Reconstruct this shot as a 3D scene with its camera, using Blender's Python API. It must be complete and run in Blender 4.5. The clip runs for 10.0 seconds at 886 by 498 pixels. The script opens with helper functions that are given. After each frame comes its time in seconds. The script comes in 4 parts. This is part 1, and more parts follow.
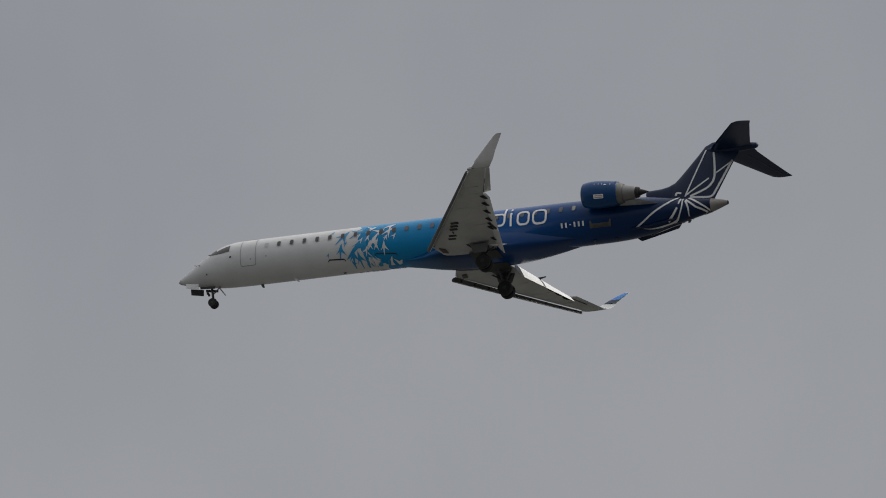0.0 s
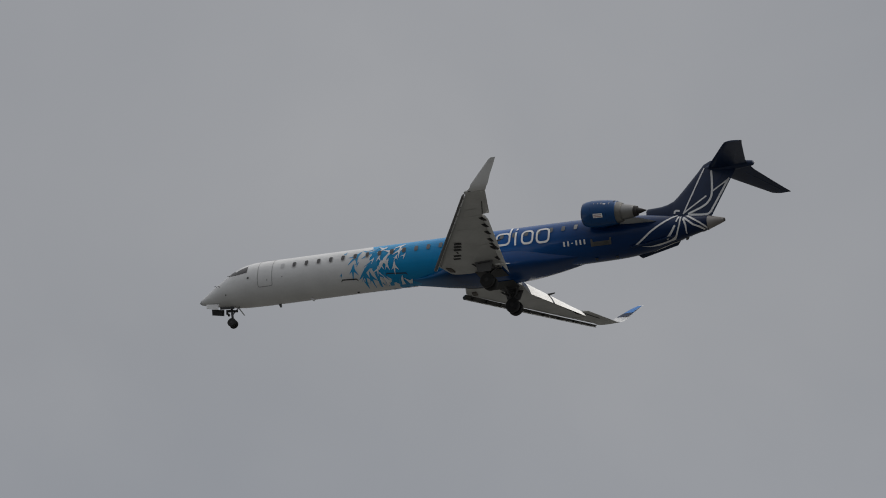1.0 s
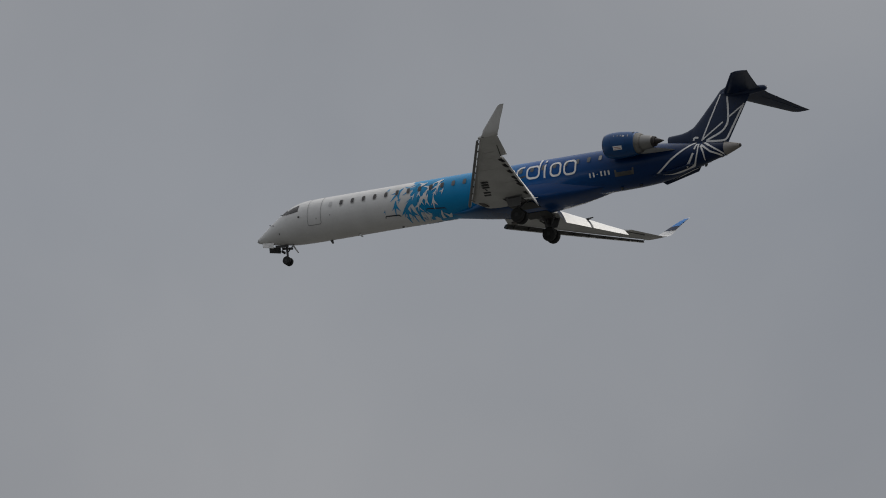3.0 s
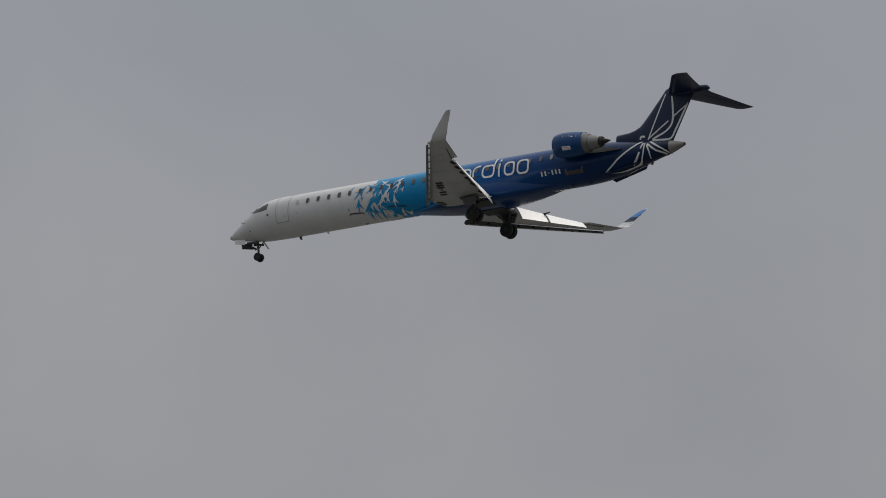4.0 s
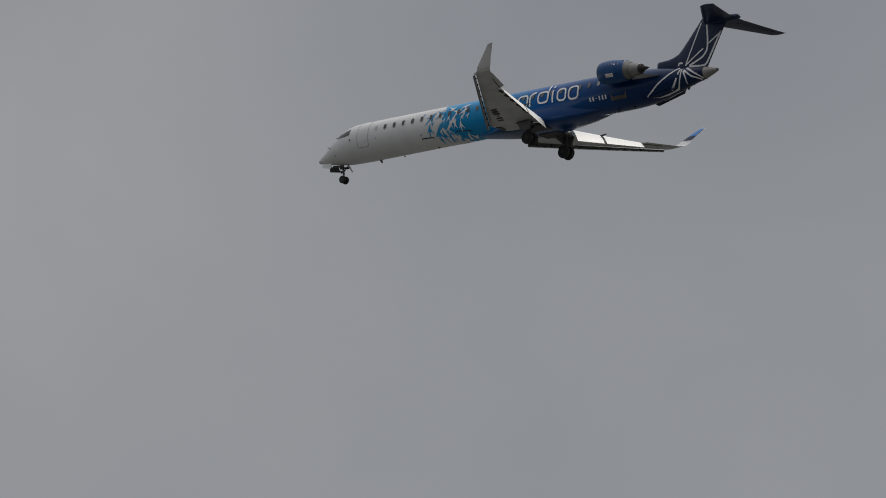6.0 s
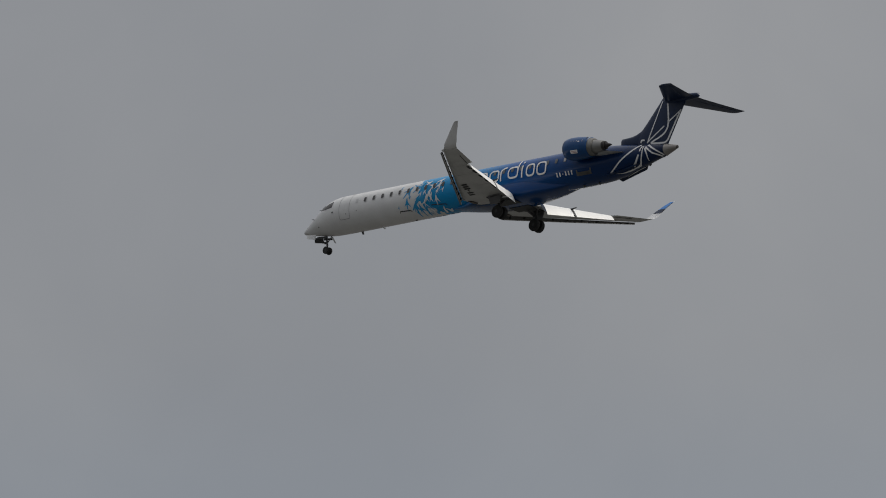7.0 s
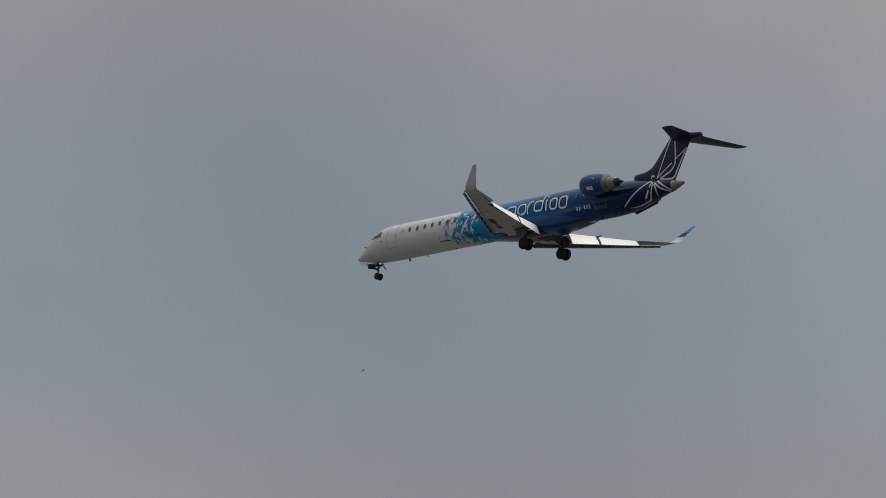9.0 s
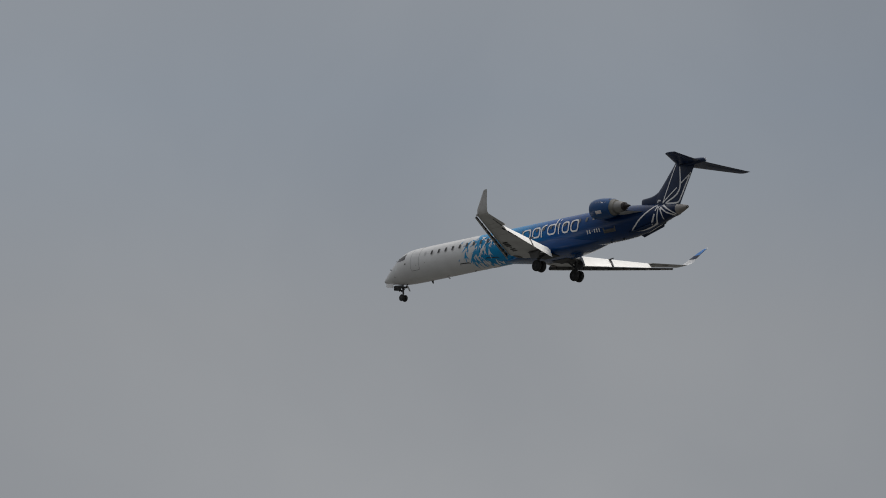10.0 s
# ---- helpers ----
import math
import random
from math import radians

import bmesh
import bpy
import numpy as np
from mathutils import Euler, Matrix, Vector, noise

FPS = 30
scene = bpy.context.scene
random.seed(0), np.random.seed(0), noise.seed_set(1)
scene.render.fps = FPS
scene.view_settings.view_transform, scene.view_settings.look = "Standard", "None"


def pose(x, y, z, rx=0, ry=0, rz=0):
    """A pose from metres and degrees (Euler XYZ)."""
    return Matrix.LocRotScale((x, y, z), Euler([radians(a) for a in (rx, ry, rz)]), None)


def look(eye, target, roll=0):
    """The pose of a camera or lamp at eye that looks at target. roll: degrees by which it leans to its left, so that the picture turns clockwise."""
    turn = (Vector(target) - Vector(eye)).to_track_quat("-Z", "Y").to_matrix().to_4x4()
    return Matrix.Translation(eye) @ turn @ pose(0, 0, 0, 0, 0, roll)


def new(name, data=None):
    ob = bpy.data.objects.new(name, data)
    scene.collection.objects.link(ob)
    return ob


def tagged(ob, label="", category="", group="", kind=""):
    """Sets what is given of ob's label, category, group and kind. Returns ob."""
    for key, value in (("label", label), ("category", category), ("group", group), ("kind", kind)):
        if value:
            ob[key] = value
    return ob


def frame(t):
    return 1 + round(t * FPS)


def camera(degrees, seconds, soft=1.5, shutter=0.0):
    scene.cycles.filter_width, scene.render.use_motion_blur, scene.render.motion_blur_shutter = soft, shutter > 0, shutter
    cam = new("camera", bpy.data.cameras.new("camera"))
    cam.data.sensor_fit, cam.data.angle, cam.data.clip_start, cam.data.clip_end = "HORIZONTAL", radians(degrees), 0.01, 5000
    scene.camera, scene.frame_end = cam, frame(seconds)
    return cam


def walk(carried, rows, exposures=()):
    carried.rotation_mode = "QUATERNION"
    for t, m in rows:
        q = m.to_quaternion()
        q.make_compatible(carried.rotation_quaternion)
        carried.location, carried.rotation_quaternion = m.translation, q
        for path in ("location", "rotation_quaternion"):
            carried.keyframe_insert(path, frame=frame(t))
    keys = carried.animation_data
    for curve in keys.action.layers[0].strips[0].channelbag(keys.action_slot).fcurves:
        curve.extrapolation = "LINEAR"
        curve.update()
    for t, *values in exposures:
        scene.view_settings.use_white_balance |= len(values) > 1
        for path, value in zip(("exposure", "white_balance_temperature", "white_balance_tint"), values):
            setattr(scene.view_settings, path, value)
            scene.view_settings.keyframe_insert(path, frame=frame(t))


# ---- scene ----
# The camera: hand-held on the ground, turning after the landing aircraft.
cam = camera(2.7304, 10.0, soft=1.0)
walk(cam, [
    (0, pose(0, 0, 1.6, 108.1618, 0.0635, -160.3446)),
    (0.2, pose(0, 0, 1.6, 108.0172, 0.0114, -159.6703)),
    (0.5, pose(0, 0, 1.6, 107.8686, -0.0696, -158.6127)),
    (0.7, pose(0, 0, 1.6, 107.7483, -0.1260, -157.9231)),
    (1, pose(0, 0, 1.6, 107.5472, -0.1816, -156.9140)),
    (1.2, pose(0, 0, 1.6, 107.3450, -0.1791, -156.2531)),
    (1.5, pose(0, 0, 1.6, 107.1005, -0.1435, -155.2777)),
    (1.7, pose(0, 0, 1.6, 106.9777, -0.1247, -154.6866)),
    (2, pose(0, 0, 1.6, 106.7696, -0.1173, -153.6592)),
    (2.2, pose(0, 0, 1.6, 106.6483, -0.1176, -152.9909)),
    (2.5, pose(0, 0, 1.6, 106.3628, -0.0227, -151.9706)),
    (2.7, pose(0, 0, 1.6, 106.1604, 0.1490, -151.2656)),
    (3, pose(0, 0, 1.6, 105.9360, 0.3202, -150.2650)),
    (3.2, pose(0, 0, 1.6, 105.7705, 0.2355, -149.7263)),
    (4.3, pose(0, 0, 1.6, 104.9888, 0.2571, -146.6960)),
    (4.5, pose(0, 0, 1.6, 104.7876, 0.4323, -146.0967)),
    (4.7, pose(0, 0, 1.6, 104.5325, 0.5946, -145.4943)),
    (4.8, pose(0, 0, 1.6, 104.3672, 0.6573, -145.2083)),
    (5, pose(0, 0, 1.6, 104.1461, 0.7263, -144.6705)),
    (5.2, pose(0, 0, 1.6, 104.0411, 0.7202, -144.1335)),
    (6.3, pose(0, 0, 1.6, 103.4513, 0.1389, -141.3929)),
    (6.5, pose(0, 0, 1.6, 103.3742, 0.0406, -140.9452)),
    (6.7, pose(0, 0, 1.6, 103.3250, -0.0264, -140.5111)),
    (7, pose(0, 0, 1.6, 103.1663, -0.0901, -139.9358)),
    (7.2, pose(0, 0, 1.6, 103.0718, -0.1260, -139.4510)),
    (7.5, pose(0, 0, 1.6, 102.9317, -0.1809, -138.6817)),
    (7.7, pose(0, 0, 1.6, 102.8091, -0.2206, -138.1637)),
    (8, pose(0, 0, 1.6, 102.6306, -0.2869, -137.3752)),
    (8.2, pose(0, 0, 1.6, 102.4727, -0.3388, -136.9171)),
    (8.5, pose(0, 0, 1.6, 102.2835, -0.4256, -136.4166)),
    (8.7, pose(0, 0, 1.6, 102.1865, -0.4748, -136.1644)),
    (9, pose(0, 0, 1.6, 102.0049, -0.4560, -135.7043)),
    (9.2, pose(0, 0, 1.6, 101.9172, -0.3447, -135.3145)),
    (9.5, pose(0, 0, 1.6, 101.7518, -0.1491, -134.6973)),
    (9.7, pose(0, 0, 1.6, 101.6357, -0.0890, -134.2492)),
    (10, pose(0, 0, 1.6, 101.4892, -0.0814, -133.6883)),
], exposures=[(0, 0.07), (0.5, 0.09), (1.0, 0.06), (1.5, 0.0), (2.0, 0.02), (2.5, -0.05), (3.0, -0.05), (3.7, 0.02), (4.5, 0.07), (5.0, 0.06), (6.5, 0.02), (7.0, 0.0), (7.5, -0.03), (8.0, -0.02), (8.5, -0.05), (9.0, 0.02), (9.5, 0.03), (10, 0.06)])

# ---- world and sun: an overcast sky, brighter overhead ----
world = bpy.data.worlds.new("overcast_sky")
scene.world = world
world.use_nodes = True
wn, wl = world.node_tree.nodes, world.node_tree.links
wn.clear()


def wnode(kind, **settings):
    n = wn.new(kind)
    for key, value in settings.items():
        n.inputs[key].default_value = value
    return n


SUN_UP, SUN_ROUND = radians(47), radians(233.7)
sky = wn.new("ShaderNodeTexSky")
sky.sky_type, sky.sun_disc = "NISHITA", False
sky.sun_elevation, sky.sun_rotation = SUN_UP, SUN_ROUND
sky.dust_density = 4.0
sky_bg = wnode("ShaderNodeBackground", Strength=0.012)
wl.new(sky.outputs[0], sky_bg.inputs[0])
# cloud deck: soft drifts at two scales and a brighter zenith
coord = wn.new("ShaderNodeTexCoord")
sep = wn.new("ShaderNodeSeparateXYZ")
wl.new(coord.outputs["Generated"], sep.inputs[0])
rise = wnode("ShaderNodeMapRange")
for key, value in (("From Min", 0.0), ("From Max", 1.0), ("To Min", 0.2215), ("To Max", 0.85)):
    rise.inputs[key].default_value = value
square = wn.new("ShaderNodeMath")
square.operation = "MULTIPLY"
wl.new(sep.outputs["Z"], square.inputs[0])
wl.new(sep.outputs["Z"], square.inputs[1])
wl.new(square.outputs[0], rise.inputs["Value"])
away = wnode("ShaderNodeMapRange")
for key, value in (("From Min", -0.2), ("From Max", 1.0), ("To Min", 1.0), ("To Max", 0.86)):
    away.inputs[key].default_value = value
wl.new(sep.outputs["Y"], away.inputs["Value"])
deck = wn.new("ShaderNodeMath")
deck.operation = "MULTIPLY"
wl.new(rise.outputs[0], deck.inputs[0])
wl.new(away.outputs[0], deck.inputs[1])
puffs = wnode("ShaderNodeTexNoise", Scale=55.0, Detail=4.0, Roughness=0.5, Distortion=0.3)
wl.new(coord.outputs["Generated"], puffs.inputs["Vector"])


def wmath(op, a, b):
    k = wn.new("ShaderNodeMath")
    k.operation = op
    for i, v in enumerate((a, b)):
        if isinstance(v, (int, float)):
            k.inputs[i].default_value = v
        else:
            wl.new(v, k.inputs[i])
    return k.outputs[0]


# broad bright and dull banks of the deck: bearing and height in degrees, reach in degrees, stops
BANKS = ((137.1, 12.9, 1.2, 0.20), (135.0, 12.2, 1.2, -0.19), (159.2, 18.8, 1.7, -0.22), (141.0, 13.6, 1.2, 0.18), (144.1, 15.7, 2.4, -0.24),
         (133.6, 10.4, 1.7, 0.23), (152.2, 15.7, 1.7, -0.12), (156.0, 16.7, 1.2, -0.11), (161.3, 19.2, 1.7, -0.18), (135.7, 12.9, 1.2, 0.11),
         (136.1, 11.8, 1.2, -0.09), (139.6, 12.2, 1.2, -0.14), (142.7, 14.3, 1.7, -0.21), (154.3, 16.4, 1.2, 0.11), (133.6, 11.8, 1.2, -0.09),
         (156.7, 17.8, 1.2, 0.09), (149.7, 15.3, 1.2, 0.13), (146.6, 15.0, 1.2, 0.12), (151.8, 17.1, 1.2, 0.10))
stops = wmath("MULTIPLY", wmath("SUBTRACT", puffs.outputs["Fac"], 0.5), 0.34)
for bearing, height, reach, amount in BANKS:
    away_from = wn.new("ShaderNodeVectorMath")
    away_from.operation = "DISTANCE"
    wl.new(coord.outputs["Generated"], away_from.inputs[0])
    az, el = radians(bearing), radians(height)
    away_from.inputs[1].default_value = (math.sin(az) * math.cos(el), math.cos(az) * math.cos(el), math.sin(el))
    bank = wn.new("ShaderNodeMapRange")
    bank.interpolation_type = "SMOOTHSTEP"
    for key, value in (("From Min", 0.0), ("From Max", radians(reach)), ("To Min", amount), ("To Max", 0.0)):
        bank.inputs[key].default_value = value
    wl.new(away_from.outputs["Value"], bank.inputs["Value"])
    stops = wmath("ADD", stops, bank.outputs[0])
# dull parts are bluer, bright parts warmer
tone = wn.new("ShaderNodeValToRGB")
tone.color_ramp.elements[0].position, tone.color_ramp.elements[0].color = 0.0, (0.949, 0.975, 1.030, 1)
tone.color_ramp.elements[1].position, tone.color_ramp.elements[1].color = 1.0, (0.992, 0.975, 0.962, 1)
wl.new(wmath("ADD", wmath("MULTIPLY", stops, 1.4), 0.5), tone.inputs[0])
cloud_bg = wn.new("ShaderNodeBackground")
low_tint = wn.new("ShaderNodeValToRGB")
tints = ((0.196, (0.980, 1.0, 1.02, 1)), (0.206, (0.912, 1.0, 1.10, 1)), (0.223, (0.995, 1.0, 1.005, 1)), (0.258, (1.0, 1.0, 1.005, 1)), (0.278, (0.972, 1.0, 1.045, 1)), (0.296, (1.0, 1.0, 1.005, 1)))
low_tint.color_ramp.elements[0].position, low_tint.color_ramp.elements[0].color = tints[0]
low_tint.color_ramp.elements[1].position, low_tint.color_ramp.elements[1].color = tints[-1]
for at, c in tints[1:-1]:
    low_tint.color_ramp.elements.new(at).color = c
wl.new(sep.outputs["Z"], low_tint.inputs[0])
tinted = wn.new("ShaderNodeMix")
tinted.data_type, tinted.blend_type = "RGBA", "MULTIPLY"
tinted.inputs[0].default_value = 1.0
wl.new(tone.outputs[0], tinted.inputs[6])
wl.new(low_tint.outputs[0], tinted.inputs[7])
wl.new(tinted.outputs[2], cloud_bg.inputs[0])
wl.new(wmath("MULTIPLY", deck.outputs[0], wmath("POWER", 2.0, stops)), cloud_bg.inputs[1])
both = wn.new("ShaderNodeAddShader")
out = wn.new("ShaderNodeOutputWorld")
wl.new(sky_bg.outputs[0], both.inputs[0])
wl.new(cloud_bg.outputs[0], both.inputs[1])
wl.new(both.outputs[0], out.inputs[0])

sun = new("sun", bpy.data.lights.new("sun", "SUN"))
sun.data.energy, sun.data.angle, sun.data.color = 1.9, radians(25), (1.0, 0.96, 0.9)
sun.matrix_world = look((-300, -220, 400), (0, 0, 0))


# ---- materials ----
def material(name, colour, rough=0.4, metal=0.0, coat=0.0, grime=0.15, scale=1.2, bump=0.0, gloss=0.5):
    """Paint or metal with faint dirt at two scales."""
    m = bpy.data.materials.new(name)
    m.use_nodes = True
    n, l = m.node_tree.nodes, m.node_tree.links
    bsdf = n["Principled BSDF"]
    bsdf.inputs["Metallic"].default_value = metal
    bsdf.inputs["Coat Weight"].default_value = coat
    bsdf.inputs["Specular IOR Level"].default_value = gloss
    tc = n.new("ShaderNodeTexCoord")
    big, fine = n.new("ShaderNodeTexNoise"), n.new("ShaderNodeTexNoise")
    big.inputs["Scale"].default_value, big.inputs["Detail"].default_value = scale, 5
    fine.inputs["Scale"].default_value, fine.inputs["Detail"].default_value = scale * 9, 3
    for t in (big, fine):
        l.new(tc.outputs["Object"], t.inputs["Vector"])
    mix = n.new("ShaderNodeMath")
    mix.operation = "MULTIPLY_ADD"
    l.new(fine.outputs["Fac"], mix.inputs[0])
    mix.inputs[1].default_value = 0.4
    l.new(big.outputs["Fac"], mix.inputs[2])
    ramp = n.new("ShaderNodeMapRange")
    for key, value in (("From Min", 0.45), ("From Max", 0.95), ("To Min", 1.0 - grime), ("To Max", 1.0)):
        ramp.inputs[key].default_value = value
    l.new(mix.outputs[0], ramp.inputs["Value"])
    tint = n.new("ShaderNodeMix")
    tint.data_type, tint.blend_type = "RGBA", "MULTIPLY"
    tint.inputs[0].default_value = 1.0
    tint.inputs[6].default_value = (*colour, 1)
    l.new(ramp.outputs[0], tint.inputs[7])
    l.new(tint.outputs[2], bsdf.inputs["Base Color"])
    rr = n.new("ShaderNodeMapRange")
    for key, value in (("To Min", max(0.03, rough - 0.08)), ("To Max", rough + 0.12)):
        rr.inputs[key].default_value = value
    l.new(fine.outputs["Fac"], rr.inputs["Value"])
    l.new(rr.outputs[0], bsdf.inputs["Roughness"])
    if bump:
        b = n.new("ShaderNodeBump")
        b.inputs["Strength"].default_value, b.inputs["Distance"].default_value = bump, 0.02
        l.new(fine.outputs["Fac"], b.inputs["Height"])
        l.new(b.outputs[0], bsdf.inputs["Normal"])
    return m


def livery_paint(name, stops, ragged=True):
    """White nose, ragged change to light blue, then deepening to navy at the tail; faint skin seams as relief."""
    m = material(name, (1, 1, 1), 0.2, grime=0.12, scale=0.8, gloss=0.25)
    n, l = m.node_tree.nodes, m.node_tree.links
    tint = next(x for x in n if x.bl_idname == "ShaderNodeMix")
    tc = next(x for x in n if x.bl_idname == "ShaderNodeTexCoord")
    sp = n.new("ShaderNodeSeparateXYZ")
    l.new(tc.outputs["Object"], sp.inputs[0])
    # distance behind the nose, 0 to 36 m
    aft = n.new("ShaderNodeMapRange")
    for key, value in (("From Min", 18.0), ("From Max", -18.0), ("To Min", 0.0), ("To Max", 1.0)):
        aft.inputs[key].default_value = value
    l.new(sp.outputs["X"], aft.inputs["Value"])
    ramp = n.new("ShaderNodeValToRGB")
    e = ramp.color_ramp.elements
    (e[0].position, e[0].color), (e[1].position, e[1].color) = stops[0], stops[-1]
    for at, c in stops[1:-1]:
        e.new(at).color = c
    l.new(aft.outputs[0], ramp.inputs[0])
    if not ragged:
        l.new(ramp.outputs[0], tint.inputs[6])
        return m
    # ragged edge between white and blue, slanting down and aft
    cells = n.new("ShaderNodeTexVoronoi")
    cells.inputs["Scale"].default_value = 2.6
    warp = n.new("ShaderNodeTexNoise")
    warp.inputs["Scale"].default_value, warp.inputs["Detail"].default_value = 1.7, 4
    l.new(tc.outputs["Object"], cells.inputs["Vector"])
    l.new(tc.outputs["Object"], warp.inputs["Vector"])

    def math_node(op, a, b, c=None):
        k = n.new("ShaderNodeMath")
        k.operation = op
        for i, v in enumerate((a, b, c)):
            if v is None:
                continue
            if isinstance(v, (int, float)):
                k.inputs[i].default_value = v
            else:
                l.new(v, k.inputs[i])
        return k.outputs[0]

    low = math_node("MAXIMUM", math_node("SUBTRACT", 0.25, sp.outputs["Z"]), 0.0)
    edge = math_node("MULTIPLY_ADD", low, 1.9, sp.outputs["X"])
    edge = math_node("MULTIPLY_ADD", cells.outputs["Distance"], 0.55, edge)
    edge = math_node("MULTIPLY_ADD", warp.outputs["Fac"], 0.6, edge)
    white = math_node("GREATER_THAN", edge, 6.98)
    pick = n.new("ShaderNodeMix")
    pick.data_type = "RGBA"
    l.new(white, pick.inputs[0])
    l.new(ramp.outputs[0], pick.inputs[6])
    pick.inputs[7].default_value = (0.74, 0.74, 0.73, 1)
    l.new(pick.outputs[2], tint.inputs[6])
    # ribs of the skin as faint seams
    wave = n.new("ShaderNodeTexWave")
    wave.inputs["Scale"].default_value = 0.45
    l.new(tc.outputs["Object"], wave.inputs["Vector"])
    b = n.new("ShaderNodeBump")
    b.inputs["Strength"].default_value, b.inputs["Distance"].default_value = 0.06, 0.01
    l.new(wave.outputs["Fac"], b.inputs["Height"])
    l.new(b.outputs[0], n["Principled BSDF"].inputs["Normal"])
    return m


BLUES = ((0.005, 0.30, 0.60, 1), (0.006, 0.26, 0.56, 1), (0.002, 0.082, 0.300, 1), (0.002, 0.031, 0.120, 1), (0.004, 0.012, 0.042, 1))
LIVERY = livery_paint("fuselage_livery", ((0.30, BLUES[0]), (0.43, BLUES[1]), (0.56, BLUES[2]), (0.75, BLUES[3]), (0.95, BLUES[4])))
# darkest stops lie under the wing root: wing shade mixed into the paint
FAIRING = livery_paint("belly_livery_and_shade", ((0.39, (0.007, 0.19, 0.45, 1)), (0.43, (0.005, 0.10, 0.26, 1)), (0.475, (0.004, 0.034, 0.11, 1)), (0.56, (0.002, 0.050, 0.19, 1)), (0.72, BLUES[3])), False)
WHITE = material("white_paint", (0.74, 0.74, 0.73), 0.3, coat=0.3, grime=0.12)
MARK_WHITE = material("white_marking", (0.80, 0.80, 0.80), 0.35, grime=0.08)
SKY_BLUE = material("light_blue_marking", BLUES[0][:3], 0.35, grime=0.12, coat=0.2)
ROYAL = material("royal_blue_paint", (0.003, 0.062, 0.20), 0.3, grime=0.2, gloss=0.35)
BELLY = material("dark_blue_belly_paint", (0.006, 0.030, 0.12), 0.3, grime=0.3, gloss=0.3)
NAVY = material("navy_paint", (0.011, 0.026, 0.070), 0.32, grime=0.25, gloss=0.32)
WING_GREY = material("light_grey_wing_paint", (0.58, 0.58, 0.56), 0.42, grime=0.25, scale=0.7)
WING_PANEL = material("darker_grey_wing_panel", (0.50, 0.50, 0.485), 0.45, grime=0.25)
FLAP_WHITE = material("pale_flap_paint", (0.87, 0.87, 0.85), 0.38, grime=0.10)
SILVER = material("bare_aluminium", (0.28, 0.275, 0.265), 0.42, metal=0.6, grime=0.25)
SLAT_DARK = material("dark_slat_underside", (0.15, 0.148, 0.145), 0.4, metal=0.2, grime=0.3)
ROOT_BROWN = material("brown_grey_root_panel", (0.10, 0.085, 0.07), 0.5, grime=0.3)
PINK = material("faded_red_print", (0.45, 0.22, 0.22), 0.5, grime=0.1)
CONE_METAL = material("brown_grey_tail_metal", (0.34, 0.32, 0.30), 0.45, metal=0.4, grime=0.3)
STEEL = material("heat_stained_steel", (0.24, 0.235, 0.22), 0.42, metal=0.6, grime=0.4)
LIP = material("blue_grey_lip", (0.05, 0.09, 0.17), 0.35, metal=0.4, grime=0.3)
SCORCH = material("dark_exhaust_metal", (0.05, 0.045, 0.045), 0.55, metal=0.6, grime=0.4)
RUBBER = material("black_rubber", (0.018, 0.018, 0.018), 0.75, grime=0.3, bump=0.3)
GEAR = material("grey_gear_steel", (0.08, 0.08, 0.085), 0.45, metal=0.3, grime=0.4)
# also stands for shade in the wheel wells and nose bay
DARK = material("dark_grey_primer_and_shade", (0.035, 0.036, 0.036), 0.6, grime=0.3)
SEAM_BLUE = material("faint_blue_grey_seam", (0.055, 0.075, 0.12), 0.5, grime=0.2)
GLASS = material("dark_window_glass", (0.045, 0.042, 0.042), 0.12, grime=0.1)
# aft panes and frames: reflection painted in as a paler grey
PALE_GLASS = material("grey_window_reflection", (0.10, 0.11, 0.12), 0.12, grime=0.1)
SHADE = material("grey_window_blind", (0.35, 0.35, 0.35), 0.4, grime=0.1)
BLANK = material("pale_grey_plug", (0.52, 0.52, 0.52), 0.4, grime=0.1)
PYLON_GREY = material("pale_grey_pylon_paint", (0.55, 0.56, 0.56), 0.4, grime=0.25)
DOOR_LINE = material("grey_door_gasket", (0.36, 0.36, 0.36), 0.5, grime=0.2)
SEAM = material("grey_seam_sealant", (0.16, 0.16, 0.165), 0.6, grime=0.2)
SLOT = material("brown_grey_grille", (0.13, 0.125, 0.115), 0.55, metal=0.3, grime=0.3)
FEATHER = material("dark_feathers", (0.05, 0.045, 0.04), 0.8, grime=0.3)


# ---- building helpers; s is metres behind the nose tip ----
def B(s, y, z):
    return Vector((18.0 - s, y, z))


def part(name, bm, mat, parent, label="", smooth=True):
    bmesh.ops.recalc_face_normals(bm, faces=bm.faces)
    me = bpy.data.meshes.new(name)
    bm.to_mesh(me)
    bm.free()
    for f in me.polygons:
        f.use_smooth = smooth
    me.materials.append(mat)
    if smooth:
        me.set_sharp_from_angle(angle=radians(38))
    ob = new(name, me)
    ob.parent = parent
    return tagged(ob, label)


def loft(bm, rings, closed_ends=True):
    """Skin a list of rings of points of equal count."""
    vs = [[bm.verts.new(p) for p in r] for r in rings]
    for a, b in zip(vs, vs[1:]):
        k = len(a)
        for i in range(k):
            bm.faces.new((a[i], a[(i + 1) % k], b[(i + 1) % k], b[i]))
    if closed_ends:
        bm.faces.new(vs[0])
        bm.faces.new(vs[-1])
    return bm


